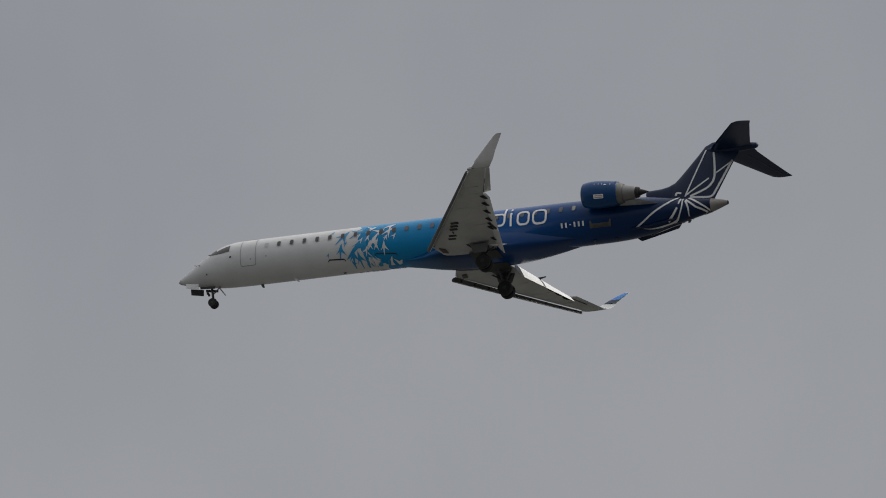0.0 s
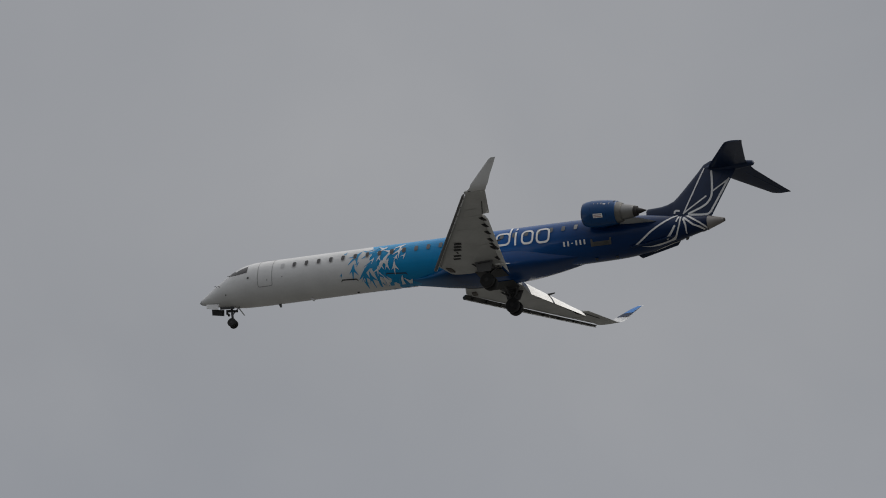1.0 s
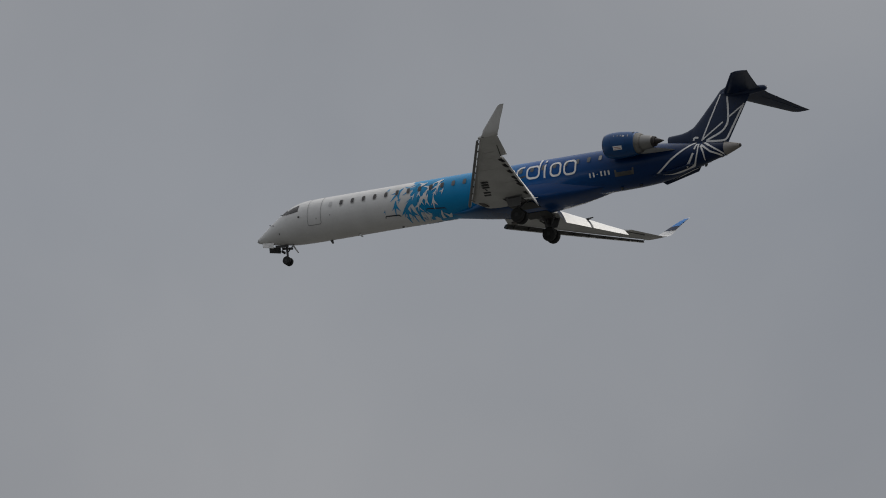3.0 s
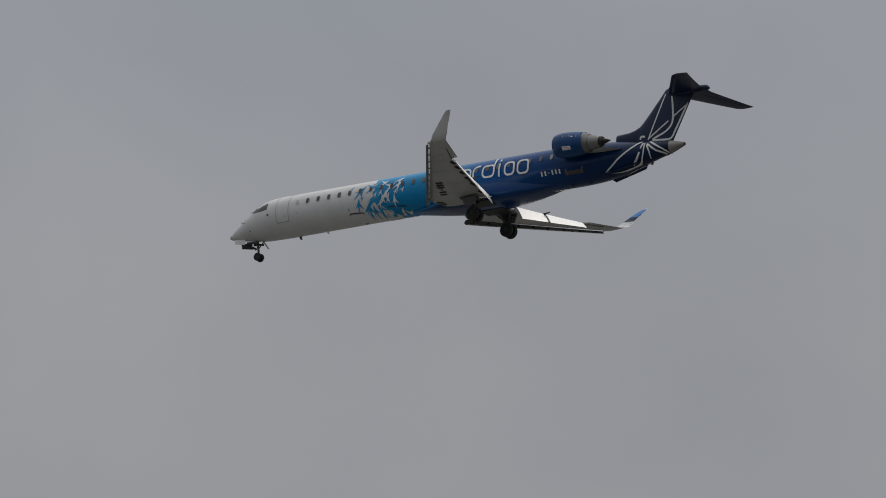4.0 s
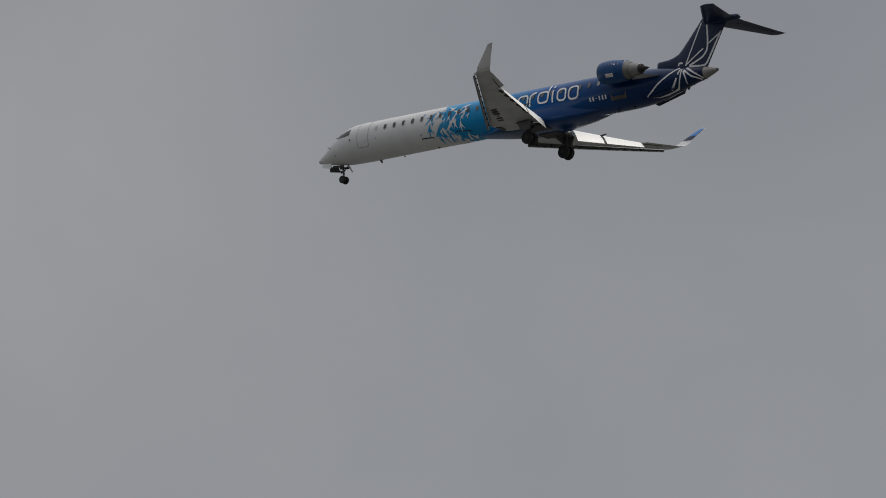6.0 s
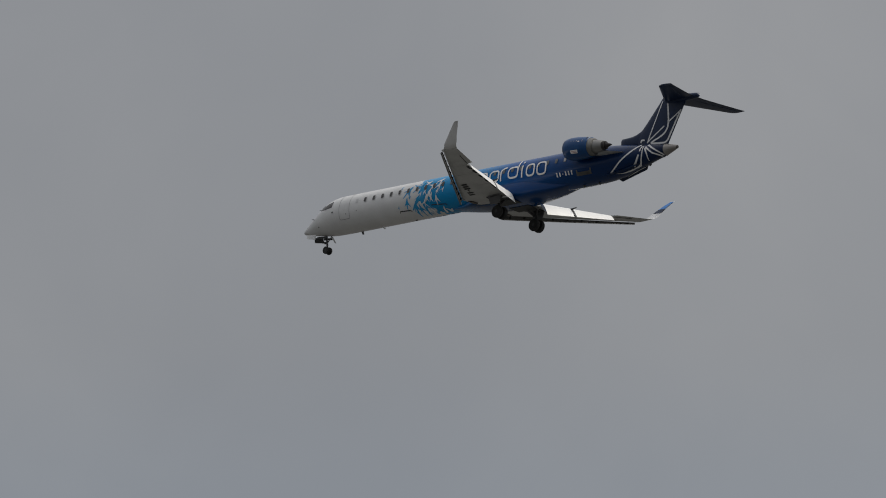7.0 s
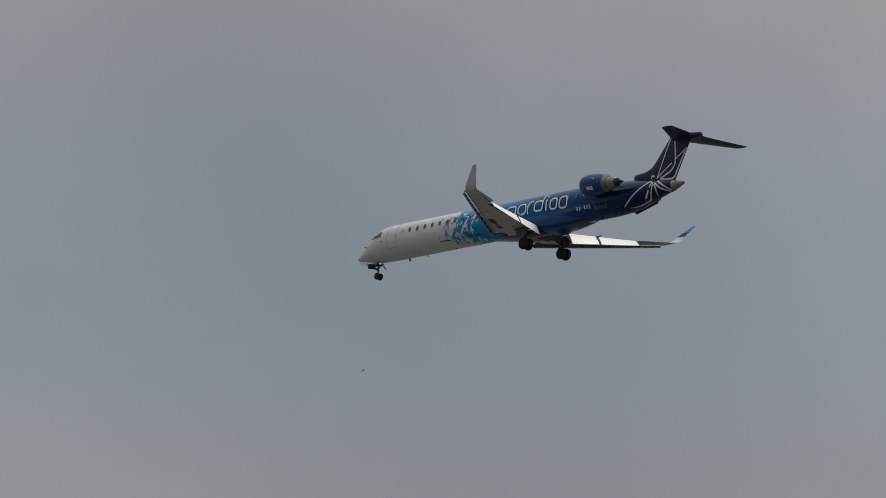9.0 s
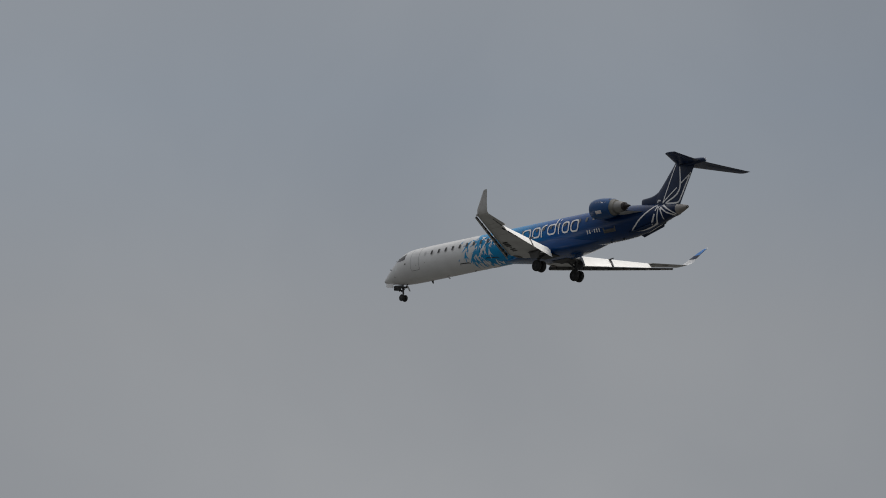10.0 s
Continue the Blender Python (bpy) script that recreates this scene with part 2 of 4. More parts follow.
def curve_through(table, x):
    """Smooth value of a table ((x, v...), ...) at x, for each v."""
    xs = [r[0] for r in table]
    i = max(0, min(len(xs) - 2, sum(1 for q in xs if q <= x) - 1))
    u = (x - xs[i]) / (xs[i + 1] - xs[i])
    u = max(0.0, min(1.0, u))
    res = []
    for k in range(1, len(table[0])):
        v = [r[k] for r in table]

        def slope(j):
            if j == 0 or j == len(xs) - 1:
                a = min(max(j, 1), len(xs) - 1)
                return (v[a] - v[a - 1]) / (xs[a] - xs[a - 1])
            l, r = (v[j] - v[j - 1]) / (xs[j] - xs[j - 1]), (v[j + 1] - v[j]) / (xs[j + 1] - xs[j])
            return 0.0 if l * r <= 0 else 2 * l * r / (l + r)

        h = xs[i + 1] - xs[i]
        a, b = v[i], v[i + 1]
        res.append((2 * u**3 - 3 * u**2 + 1) * a + (u**3 - 2 * u**2 + u) * h * slope(i) + (3 * u**2 - 2 * u**3) * b + (u**3 - u**2) * h * slope(i + 1))
    return res


# centre height and radius of the round body along its length
HULL = ((0.0, 0.03, 0.03), (0.12, 0.055, 0.14), (0.35, 0.10, 0.27), (0.7, 0.185, 0.43), (1.35, 0.36, 0.71), (1.93, 0.48, 0.93), (2.5, 0.605, 1.13), (3.02, 0.69, 1.25),
        (3.86, 0.75, 1.33), (4.8, 0.755, 1.345), (14.0, 0.755, 1.345), (24.0, 0.735, 1.345), (26.0, 0.71, 1.32), (27.6, 0.69, 1.27), (29.1, 0.70, 1.14),
        (31.07, 0.80, 0.77), (32.2, 0.88, 0.56), (33.1, 0.925, 0.41))
CONE = ((33.1, 0.925, 0.412), (33.6, 0.955, 0.27), (33.95, 0.975, 0.16), (34.07, 0.98, 0.12))


def hull(s):
    return curve_through(HULL, s)


def on_hull(s, z, side=1, lift=0.014):
    c, r = hull(s)
    h = max(-0.985 * r, min(0.985 * r, z - c))
    y = math.sqrt(max(0.0, r * r - h * h))
    k = (r + lift) / r
    return B(s, side * y * k, c + h * k)


def drape(name, outlines, mat, parent, label="", side=1, fit=None, cell=0.14, lift=0.014):
    """Flat outlines in (s, z) laid on the skin of the hull."""
    bm = bmesh.new()
    for pts in outlines:
        bm.faces.new([bm.verts.new((p[0], p[1], 0)) for p in pts])
    bmesh.ops.remove_doubles(bm, verts=bm.verts, dist=0.0005)
    bmesh.ops.triangulate(bm, faces=bm.faces)
    for _ in range(5):
        long = [e for e in bm.edges if e.calc_length() > cell]
        if not long:
            break
        bmesh.ops.subdivide_edges(bm, edges=long, cuts=1)
        bmesh.ops.triangulate(bm, faces=[f for f in bm.faces if len(f.verts) > 3])
    place = fit or (lambda s, z: on_hull(s, z, side, lift))
    for v in bm.verts:
        v.co = place(v.co.x, v.co.y)
    return part(name, bm, mat, parent, label)


def ribbon(points, width, ends=None, tip=None):
    """Quads along a line in (s, z), with narrow ends, or tapering all along to tip, where given."""
    quads, k = [], len(points)
    rows = []
    for i, p in enumerate(points):
        a, b = points[max(0, i - 1)], points[min(k - 1, i + 1)]
        d = Vector((b[0] - a[0], b[1] - a[1])).normalized()
        w = width / 2
        if ends and i in (0, k - 1):
            w = ends / 2
        if tip is not None:
            w = (width + (tip - width) * (i / (k - 1)) ** 1.6) / 2
        rows.append(((p[0] - d.y * w, p[1] + d.x * w), (p[0] + d.y * w, p[1] - d.x * w)))
    for (a, b), (c, d) in zip(rows, rows[1:]):
        quads.append((a, b, d, c))
    return quads


def bow(p, q, sag, k=10):
    """A bent line from p to q that bows by sag to its left."""
    p, q = Vector(p), Vector(q)
    side = Vector((-(q - p).y, (q - p).x)).normalized()
    return [tuple(p.lerp(q, i / k) + side * sag * 4 * (i / k) * (1 - i / k)) for i in range(k + 1)]


def smooth_line(pts, k=4):
    """A line with k steps between the given points, bending gently."""
    res = []
    for i in range(len(pts) - 1):
        p = [Vector(pts[max(0, min(len(pts) - 1, i + d))]) for d in (-1, 0, 1, 2)]
        for j in range(k):
            u = j / k
            res.append(tuple(0.5 * (2 * p[1] + (p[2] - p[0]) * u + (2 * p[0] - 5 * p[1] + 4 * p[2] - p[3]) * u**2 + (3 * p[1] - p[0] - 3 * p[2] + p[3]) * u**3)))
    return res + [tuple(pts[-1])]


def rounded(s0, s1, z0, z1, r, k=4):
    pts = []
    for cx, cz, a0 in ((s1 - r, z1 - r, 0), (s0 + r, z1 - r, 90), (s0 + r, z0 + r, 180), (s1 - r, z0 + r, 270)):
        for i in range(k + 1):
            a = radians(a0 + 90 * i / k)
            pts.append((cx + r * math.cos(a), cz + r * math.sin(a)))
    return pts


def frame_quads(outer, inner):
    k = len(outer)
    return [(outer[i], outer[(i + 1) % k], inner[(i + 1) % k], inner[i]) for i in range(k)]


def section(le, te, n, tc, cut=1.0, start=0.0, k=11):
    """A closed aerofoil outline from le to te, thickness tc of the chord along n, cut at a part of the chord."""
    d = te - le
    ch = d.length
    pts = []
    xs = [start + (cut - start) * (1 - math.cos(math.pi * i / (k - 1))) / 2 for i in range(k)]
    half = lambda x: 5 * tc * (0.2969 * math.sqrt(x) - 0.126 * x - 0.3516 * x**2 + 0.2843 * x**3 - 0.1030 * x**4)
    for x in xs:
        pts.append(le + d * x + n * ch * half(x) * 1.15)
    for x in reversed(xs[1:] if start == 0 else xs):
        pts.append(le + d * x - n * ch * half(x) * 0.85)
    return pts


def tube(bm, a, b, r, r2=None, k=10):
    a, b = Vector(a), Vector(b)
    t = (b - a).normalized()
    u = t.orthogonal().normalized()
    v = t.cross(u)
    ring = lambda c, q: [c + (u * math.cos(2 * math.pi * i / k) + v * math.sin(2 * math.pi * i / k)) * q for i in range(k)]
    return loft(bm, [ring(a, r), ring(b, r if r2 is None else r2)])


def slab(bm, corners, thick):
    """A plate from four corners, thickened along its normal."""
    c = [Vector(p) for p in corners]
    n = (c[1] - c[0]).cross(c[2] - c[0]).normalized() * thick / 2
    return loft(bm, [[p + n for p in c], [p - n for p in c]])


def turned(bm, prof, origin, axis=(-1, 0, 0), k=28, close=True):
    """A body of revolution from (distance, radius) pairs."""
    t = Vector(axis).normalized()
    u = t.orthogonal().normalized()
    v = t.cross(u)
    rings = [[origin + t * d + (u * math.cos(2 * math.pi * i / k) + v * math.sin(2 * math.pi * i / k)) * max(r, 0.002) for i in range(k)] for d, r in prof]
    return loft(bm, rings, close)


# ---- the ground: one sheet to the horizon ----
def build_ground():
    m = material("short_dull_grass", (0.090, 0.090, 0.084), 0.9, grime=0.4, scale=0.05, bump=0.4)
    bm = bmesh.new()
    bmesh.ops.create_circle(bm, cap_ends=True, radius=9000, segments=96)
    bmesh.ops.recalc_face_normals(bm, faces=bm.faces)
    me = bpy.data.meshes.new("ground")
    bm.to_mesh(me)
    bm.free()
    me.materials.append(m)
    tagged(new("ground", me), "flat dull grey-green grass below the approach path", "ground", kind="structure")


# ---- the airliner ----
def build_fuselage(jet):
    bm = bmesh.new()
    ss = [0.0, 0.05, 0.12, 0.22, 0.35, 0.5] + [0.7 + 0.2 * i for i in range(22)] + [5.2 + 0.6 * i for i in range(32)] + [24.4 + 0.3 * i for i in range(29)] + [33.1]
    rings = []
    for s in ss:
        c, r = hull(s)
        rings.append([B(s, r * math.cos(2 * math.pi * i / 56), c + r * math.sin(2 * math.pi * i / 56)) for i in range(56)])
    loft(bm, rings)
    body = part("fuselage", bm, LIVERY, jet, "white nose blending through light blue to navy")
    bm = bmesh.new()
    rings = []
    for i in range(9):
        s = 33.1 + (34.07 - 33.1) * i / 8
        c, r = curve_through(CONE, s)
        rings.append([B(s, r * math.cos(2 * math.pi * j / 32), c + r * math.sin(2 * math.pi * j / 32)) for j in range(32)])
    loft(bm, rings)
    cone = part("tail_cone", bm, CONE_METAL, jet, "bare metal tail cone with exhaust")
    bm = bmesh.new()
    turned(bm, ((-0.10, 0.135), (0.0, 0.118), (0.05, 0.11), (0.06, 0.07), (-0.05, 0.06)), B(34.06, 0, 0.98))
    part("exhaust_outlet", bm, SCORCH, cone)
    bm = bmesh.new()
    rings = []
    for q in (0.0, 0.02, 0.06, 0.12, 0.18):
        c, r = hull(q)
        rings.append([B(q - 0.006, (r + 0.008) * math.cos(2 * math.pi * j / 24), c + (r + 0.008) * math.sin(2 * math.pi * j / 24)) for j in range(24)])
    loft(bm, rings)
    part("radome_tip", bm, BLANK, body, "worn grey radome tip")
    bm = bmesh.new()
    c, r = hull(1.75)
    c2, r2 = hull(1.768)
    loft(bm, [[B(q, (k + 0.004) * math.cos(2 * math.pi * j / 40), h + (k + 0.004) * math.sin(2 * math.pi * j / 40)) for j in range(40)] for q, h, k in ((1.75, c, r), (1.768, c2, r2))], False)
    part("radome_seam", bm, WHITE, body)
    # cabin windows
    for side in (1, -1):
        for i in range(24):
            s = 6.67 + 0.7965 * i
            mat = SHADE if i == 23 else GLASS if s < 14.5 else PALE_GLASS
            w = drape("cabin_window", [rounded(s - 0.10, s + 0.10, 1.02, 1.345, 0.065, 3)], mat, body, side=side, lift=0.038)
            drape("window_frame", frame_quads(rounded(s - 0.12, s + 0.12, 1.0, 1.365, 0.085, 3), rounded(s - 0.10, s + 0.10, 1.02, 1.345, 0.065, 3)), SHADE if s < 12 else PALE_GLASS, w, side=side, lift=0.038)
        drape("blanked_window", [rounded(5.77, 6.01, 1.02, 1.38, 0.09, 3)], BLANK, body, side=side, lift=0.02)
        # cabin door
        o, i_ = rounded(4.27, 5.24, 0.05, 2.02, 0.12), rounded(4.305, 5.205, 0.085, 1.985, 0.09)
        door = drape("door_seam", frame_quads(o, i_), DOOR_LINE, body, side=side)
        drape("door_handle", [rounded(4.88, 4.94, 0.36, 0.46, 0.02, 2)], DOOR_LINE, door, side=side, lift=0.02)
        # over-wing slots and small hatch edges on the lower flank
        drape("hatch_seam", ribbon([(9.68, -0.22), (9.75, -0.13), (10.66, -0.17), (10.76, -0.25)], 0.06), DARK, body, side=side, lift=0.018)
        drape("hatch_seam", ribbon([(12.60, -0.16), (12.67, -0.09), (13.88, -0.19), (13.95, -0.27)], 0.05), DARK, body, side=side, lift=0.018)
        drape("static_port", [rounded(3.58, 3.72, 0.63, 0.75, 0.05, 3)], DARK, body, side=side, lift=0.02)
        drape("static_port", [rounded(1.98, 2.07, -0.06, 0.03, 0.04, 3)], DARK, body, side=side, lift=0.02)
        drape("static_port", [rounded(5.86, 5.93, 0.45, 0.52, 0.03, 2)], SEAM, body, side=side, lift=0.02)
        # cockpit side glazing
        drape("cockpit_window", [[(2.30, 1.10), (2.72, 1.27), (3.12, 1.45), (3.54, 1.56), (3.55, 1.08), (3.02, 1.04), (2.6, 1.05)]], GLASS, body, side=side, cell=0.1, lift=0.016)
        drape("windscreen", [[(2.22, 1.13), (2.68, 1.31), (2.60, 1.46), (2.14, 1.24)]], GLASS, body, side=side, cell=0.1, lift=0.016)
        # aft grille
        g = drape("grille", [[(25.96, 0.26), (26.06, 0.26), (26.10, 0.10), (27.14, 0.10), (27.18, 0.26), (27.28, 0.26), (27.24, -0.12), (25.94, -0.12)]], SLOT, body, side=side, lift=0.02)
        for j in range(5):
            drape("slat", ribbon([(26.15, 0.07 - 0.04 * j), (27.1, 0.07 - 0.04 * j)], 0.012), DARK, g, side=side, lift=0.03)
    # pitot probes and belly blades
    for s, y, z, ln, lean in ((5.0, -0.35, -0.52, 0.24, 0.14), (7.2, 0.05, -0.58, 0.24, 0.28), (10.3, 0.0, -0.585, 0.06, 0.05), (25.9, 0.3, -0.6, 0.16, 0.1), (27.2, 0.2, -0.56, 0.13, 0.05), (31.7, 0.1, 0.08, 0.16, 0.0)):
        bm = bmesh.new()
        slab(bm, (B(s, y, z), B(s + 0.2, y, z), B(s + 0.12 + lean, y, z - ln), B(s + lean, y, z - ln)), 0.05)
        part("blade_aerial", bm, SEAM if s < 5.5 else WHITE if s < 8 else DARK, body, smooth=False)
    for s, z in ((1.25, 0.72), (1.55, 0.60), (2.2, 1.17)):
        for side in (1, -1):
            bm = bmesh.new()
            p = on_hull(s, z, side, 0.0)
            tube(bm, p, p + Vector((0.0, side * 0.06, 0.01)), 0.022, k=6)
            tube(bm, p + Vector((-0.02, side * 0.06, 0.01)), p + Vector((0.1, side * 0.065, 0.015)), 0.02, 0.012, k=6)
            part("pitot_probe", bm, DARK, body)
    # dorsal blade aerials on the crown
    for s in (8.5, 13.1):
        bm = bmesh.new()
        slab(bm, (B(s, 0, 2.06), B(s + 0.35, 0, 2.06), B(s + 0.36, 0, 2.20), B(s + 0.22, 0, 2.20)), 0.05)
        part("crown_aerial", bm, WHITE, body, smooth=False)
    # belly fairing that carries the wing
    FAIR = ((13.9, 0.48, -0.50, -0.42), (14.6, 0.60, -0.60, -0.42), (15.3, 0.78, -0.70, -0.38), (16.2, 1.12, -0.81, -0.22), (17.3, 1.38, -0.92, 0.02), (18.5, 1.46, -0.96, 0.08), (20.2, 1.46, -0.97, 0.10), (21.2, 1.41, -0.94, 0.06),
            (22.4, 1.20, -0.86, -0.04), (23.5, 0.96, -0.74, -0.16), (24.6, 0.72, -0.56, -0.30), (25.1, 0.55, -0.5, -0.36))
    bm = bmesh.new()
    rings = []
    for i in range(41):
        s = 13.9 + 11.2 * i / 40
        w, low, top = curve_through(FAIR, s)
        rise_up = 0.15 + 0.6 * max(0.0, min(1.0, (s - 15.5) / 3))
        ring = []
        for j in range(32):
            a = 2 * math.pi * j / 32
            ca, sa = math.cos(a), math.sin(a)
            mid = low + 0.42 * (top - low)
            if sa >= 0:
                ring.append(B(s, 0.965 * w * math.copysign(abs(ca) ** 0.72, ca), mid + (top + rise_up - mid) * sa))
            else:
                ring.append(B(s, 0.965 * w * math.copysign(abs(ca) ** 0.6, ca), mid - (mid - low) * abs(sa) ** 0.75))
        rings.append(ring)
    loft(bm, rings)
    part("belly_fairing", bm, FAIRING, jet, "glossy blue belly fairing with wing shade painted in")
    # ventral strakes under the tail
    for side in (1, -1):
        bm = bmesh.new()
        slab(bm, (B(28.2, side * 0.62, -0.22), B(31.2, side * 0.40, 0.22), B(30.9, side * 0.62, -0.02), B(28.55, side * 0.84, -0.46)), 0.07)
        part("ventral_strake", bm, NAVY, jet, smooth=False)
    return body


def bird_outline(s, z, size, turn, kind=0):
    """An angular bird on the wing: slim pointed body, straight-edged swept wings of unequal reach, long tail."""
    near, far = ((0.62, 0.4), (0.85, 0.16), (0.2, 0.8))[kind % 3]
    body = ((0.42, 0.08), (0.20, 0.13))
    wing = ((-0.02, 0.46), (-0.34, 0.92), (-0.16, 0.40), (-0.10, 0.10))

    def half(k):
        return [*body, *((x, max(0.09, y * k)) for x, y in wing)]
    outline = [(0.62, 0.0)] + half(near) + [(-0.62, 0.05), (-0.74, 0.0)] + [(x, -y) for x, y in reversed(half(far))]
    a = radians(turn)
    return [(s - size * (x * math.cos(a) - y * math.sin(a)), z + size * (x * math.sin(a) + y * math.cos(a))) for x, y in outline]


def build_markings(body, fin, jet):
    for side in (1, -1):
        # blue birds leaving the blue field, over the white nose
        for s, z, size, turn, kind in ((11.74, 0.54, 1.99, 140, 1), (10.67, 1.10, 1.13, 135, 0), (10.53, 0.27, 0.85, 100, 0), (10.85, 0.62, 0.35, 120, 2), (11.27, -0.10, 0.92, 95, 0), (11.63, -0.23, 0.78, 80, 0), (11.56, 1.22, 0.99, 150, 2), (12.05, -0.40, 0.57, 95, 1), (12.83, -0.57, 0.64, 110, 2), (12.13, -0.16, 0.64, 85, 1), (9.96, 1.51, 0.32, 140, 1), (9.75, 0.09, 0.25, 100, 2), (11.17, -0.40, 0.35, 70, 1), (12.48, -0.21, 0.57, 100, 0), (13.26, -0.59, 0.50, 120, 1), (11.88, 1.61, 0.71, 160, 1)):
            drape("painted_bird", [bird_outline(s, z, size * 0.80, turn, kind)], SKY_BLUE, body, "light blue bird silhouette", side=side, lift=0.012, cell=0.11)
        # white birds over the blue field
        for s, z, size, turn, kind in ((12.55, 0.62, 1.25, 125, 1), (12.95, 1.12, 1.05, 140, 2), (12.30, 0.42, 0.75, 118, 1), (12.80, 0.52, 0.6, 105, 2), (13.35, 0.75, 0.55, 120, 0), (12.2, 0.85, 0.55, 125, 1), (13.22, 0.20, 0.85, 95, 0), (13.47, 1.16, 0.92, 150, 1), (13.90, 0.78, 0.50, 110, 2), (12.41, 1.44, 0.85, 150, 2), (13.54, 1.53, 0.85, 165, 1), (11.84, 0.74, 0.50, 110, 2), (11.74, 0.10, 0.46, 100, 1), (12.13, 0.12, 0.64, 100, 2), (12.69, 0.29, 0.43, 110, 1), (12.55, -0.44, 0.71, 60, 0), (13.47, -0.53, 0.78, 120, 1), (13.93, -0.59, 0.71, 150, 2), (12.20, -0.39, 0.50, 90, 1)):
            drape("painted_bird", [bird_outline(s, z, size * 0.66, turn, kind)], MARK_WHITE, body, "white bird silhouette", side=side, lift=0.022, cell=0.11)
        # the operator's mark: plain rounded shapes in a row
        def loop_shape(s0, s1, z0, z1, w=0.12):
            return frame_quads(rounded(s0, s1, z0, z1, 0.30, 5), rounded(s0 + w, s1 - w, z0 + w, z1 - w, 0.20, 5))
        w = 0.12
        glyphs = (loop_shape(17.0, 18.0, 0.55, 1.36), loop_shape(18.15, 19.05, 0.52, 1.38), ribbon([(19.2, 0.50), (19.2, 1.2)], w) + ribbon(bow((19.2, 1.2), (19.68, 1.40), 0.09), w),
                  loop_shape(19.84, 20.80, 0.53, 1.40) + ribbon([(20.74, 1.2), (20.74, 1.80)], w), ribbon([(21.13, 0.48), (21.13, 1.36)], w) + ribbon([(21.13, 1.52), (21.13, 1.68)], w),
                  loop_shape(21.5, 22.30, 0.45, 1.38), loop_shape(22.46, 23.36, 0.40, 1.37))
        for g in glyphs:
            drape("operator_mark", g, MARK_WHITE, body, "plain white rounded shape", side=side, lift=0.048)
        # registration: plain bars
        for i in range(6):
            s = 24.2 + i * 0.262
            drape("registration_bar", [rounded(s, s + 0.11, 0.15 if i == 2 else 0.04, 0.20 if i == 2 else 0.31, 0.02, 2)], MARK_WHITE, body, "plain white bar", side=side, lift=0.02)
        # the flower on the tail: lines that meet at one point
        rays = ([smooth_line([(31.25, 1.41), (30.83, 1.12), (30.32, 0.77), (29.75, 0.38), (29.28, 0.04), (28.80, -0.22), (28.58, -0.32)])],
                [smooth_line([(31.5, 1.26), (31.46, 0.7), (31.2, 0.19), (30.85, 0.0), (30.21, -0.17), (29.55, -0.30), (29.04, -0.31)])],
                [[(31.38, 1.27), (31.27, 0.90)], smooth_line([(31.20, 0.68), (30.93, 0.30), (30.58, 0.0)])],
                [smooth_line([(31.66, 1.1), (31.83, 0.65), (31.81, 0.28)])], [[(31.78, 1.36), (32.37, 0.97), (33.07, 0.54)]], [[(31.66, 1.18), (32.27, 0.70), (32.93, 0.47)]])
        for lines, wide in zip(rays, ((0.12, 0.05), (0.085, 0.004), (0.115, 0.09), (0.12, 0.05), (0.12, 0.08), (0.12, 0.08))):
            for ln in lines:
                drape("flower_ray", ribbon(ln, wide[0], tip=wide[1]), MARK_WHITE, body, "white curved line", side=side, lift=0.03)

        def on_fin(s, z):
            return B(s, side * (fin_half(s, z) + 0.018), z)
        for line in ([(31.49, 1.60), (32.72, 4.45)], [(31.52, 1.66), (32.92, 2.63)], smooth_line([(31.79, 1.58), (32.71, 1.97), (33.1, 2.32), (33.26, 2.77), (33.25, 3.62), (33.19, 4.25)]),
                     [(33.29, 2.89), (34.34, 3.62)], smooth_line([(31.79, 1.53), (32.83, 1.45), (33.16, 1.56), (33.40, 1.95), (33.92, 2.92), (34.32, 3.66)]), smooth_line([(30.91, 1.70), (30.98, 1.87), (31.26, 1.83)])):
            drape("flower_ray", ribbon(line, 0.125, 0.09), MARK_WHITE, fin, "white curved line", side=side, fit=on_fin, cell=0.3)


FIN_LE = ((1.1, 30.3), (1.95, 30.3), (2.35, 30.55), (2.85, 31.05), (3.9, 31.96), (4.45, 32.42), (4.70, 32.60), (4.86, 32.78), (4.94, 33.05))
fin_te = lambda z: 33.31 + (z - 1.41) * 0.5 - max(0.0, z - 4.45) * 3.3


def fin_half(s, z):
    le = curve_through(FIN_LE, z)[0]
    te = fin_te(z)
    x = max(0.002, min(0.995, (s - le) / (te - le)))
    tc = 0.11
    return (te - le) * 5 * tc * (0.2969 * math.sqrt(x) - 0.126 * x - 0.3516 * x**2 + 0.2843 * x**3 - 0.1030 * x**4)


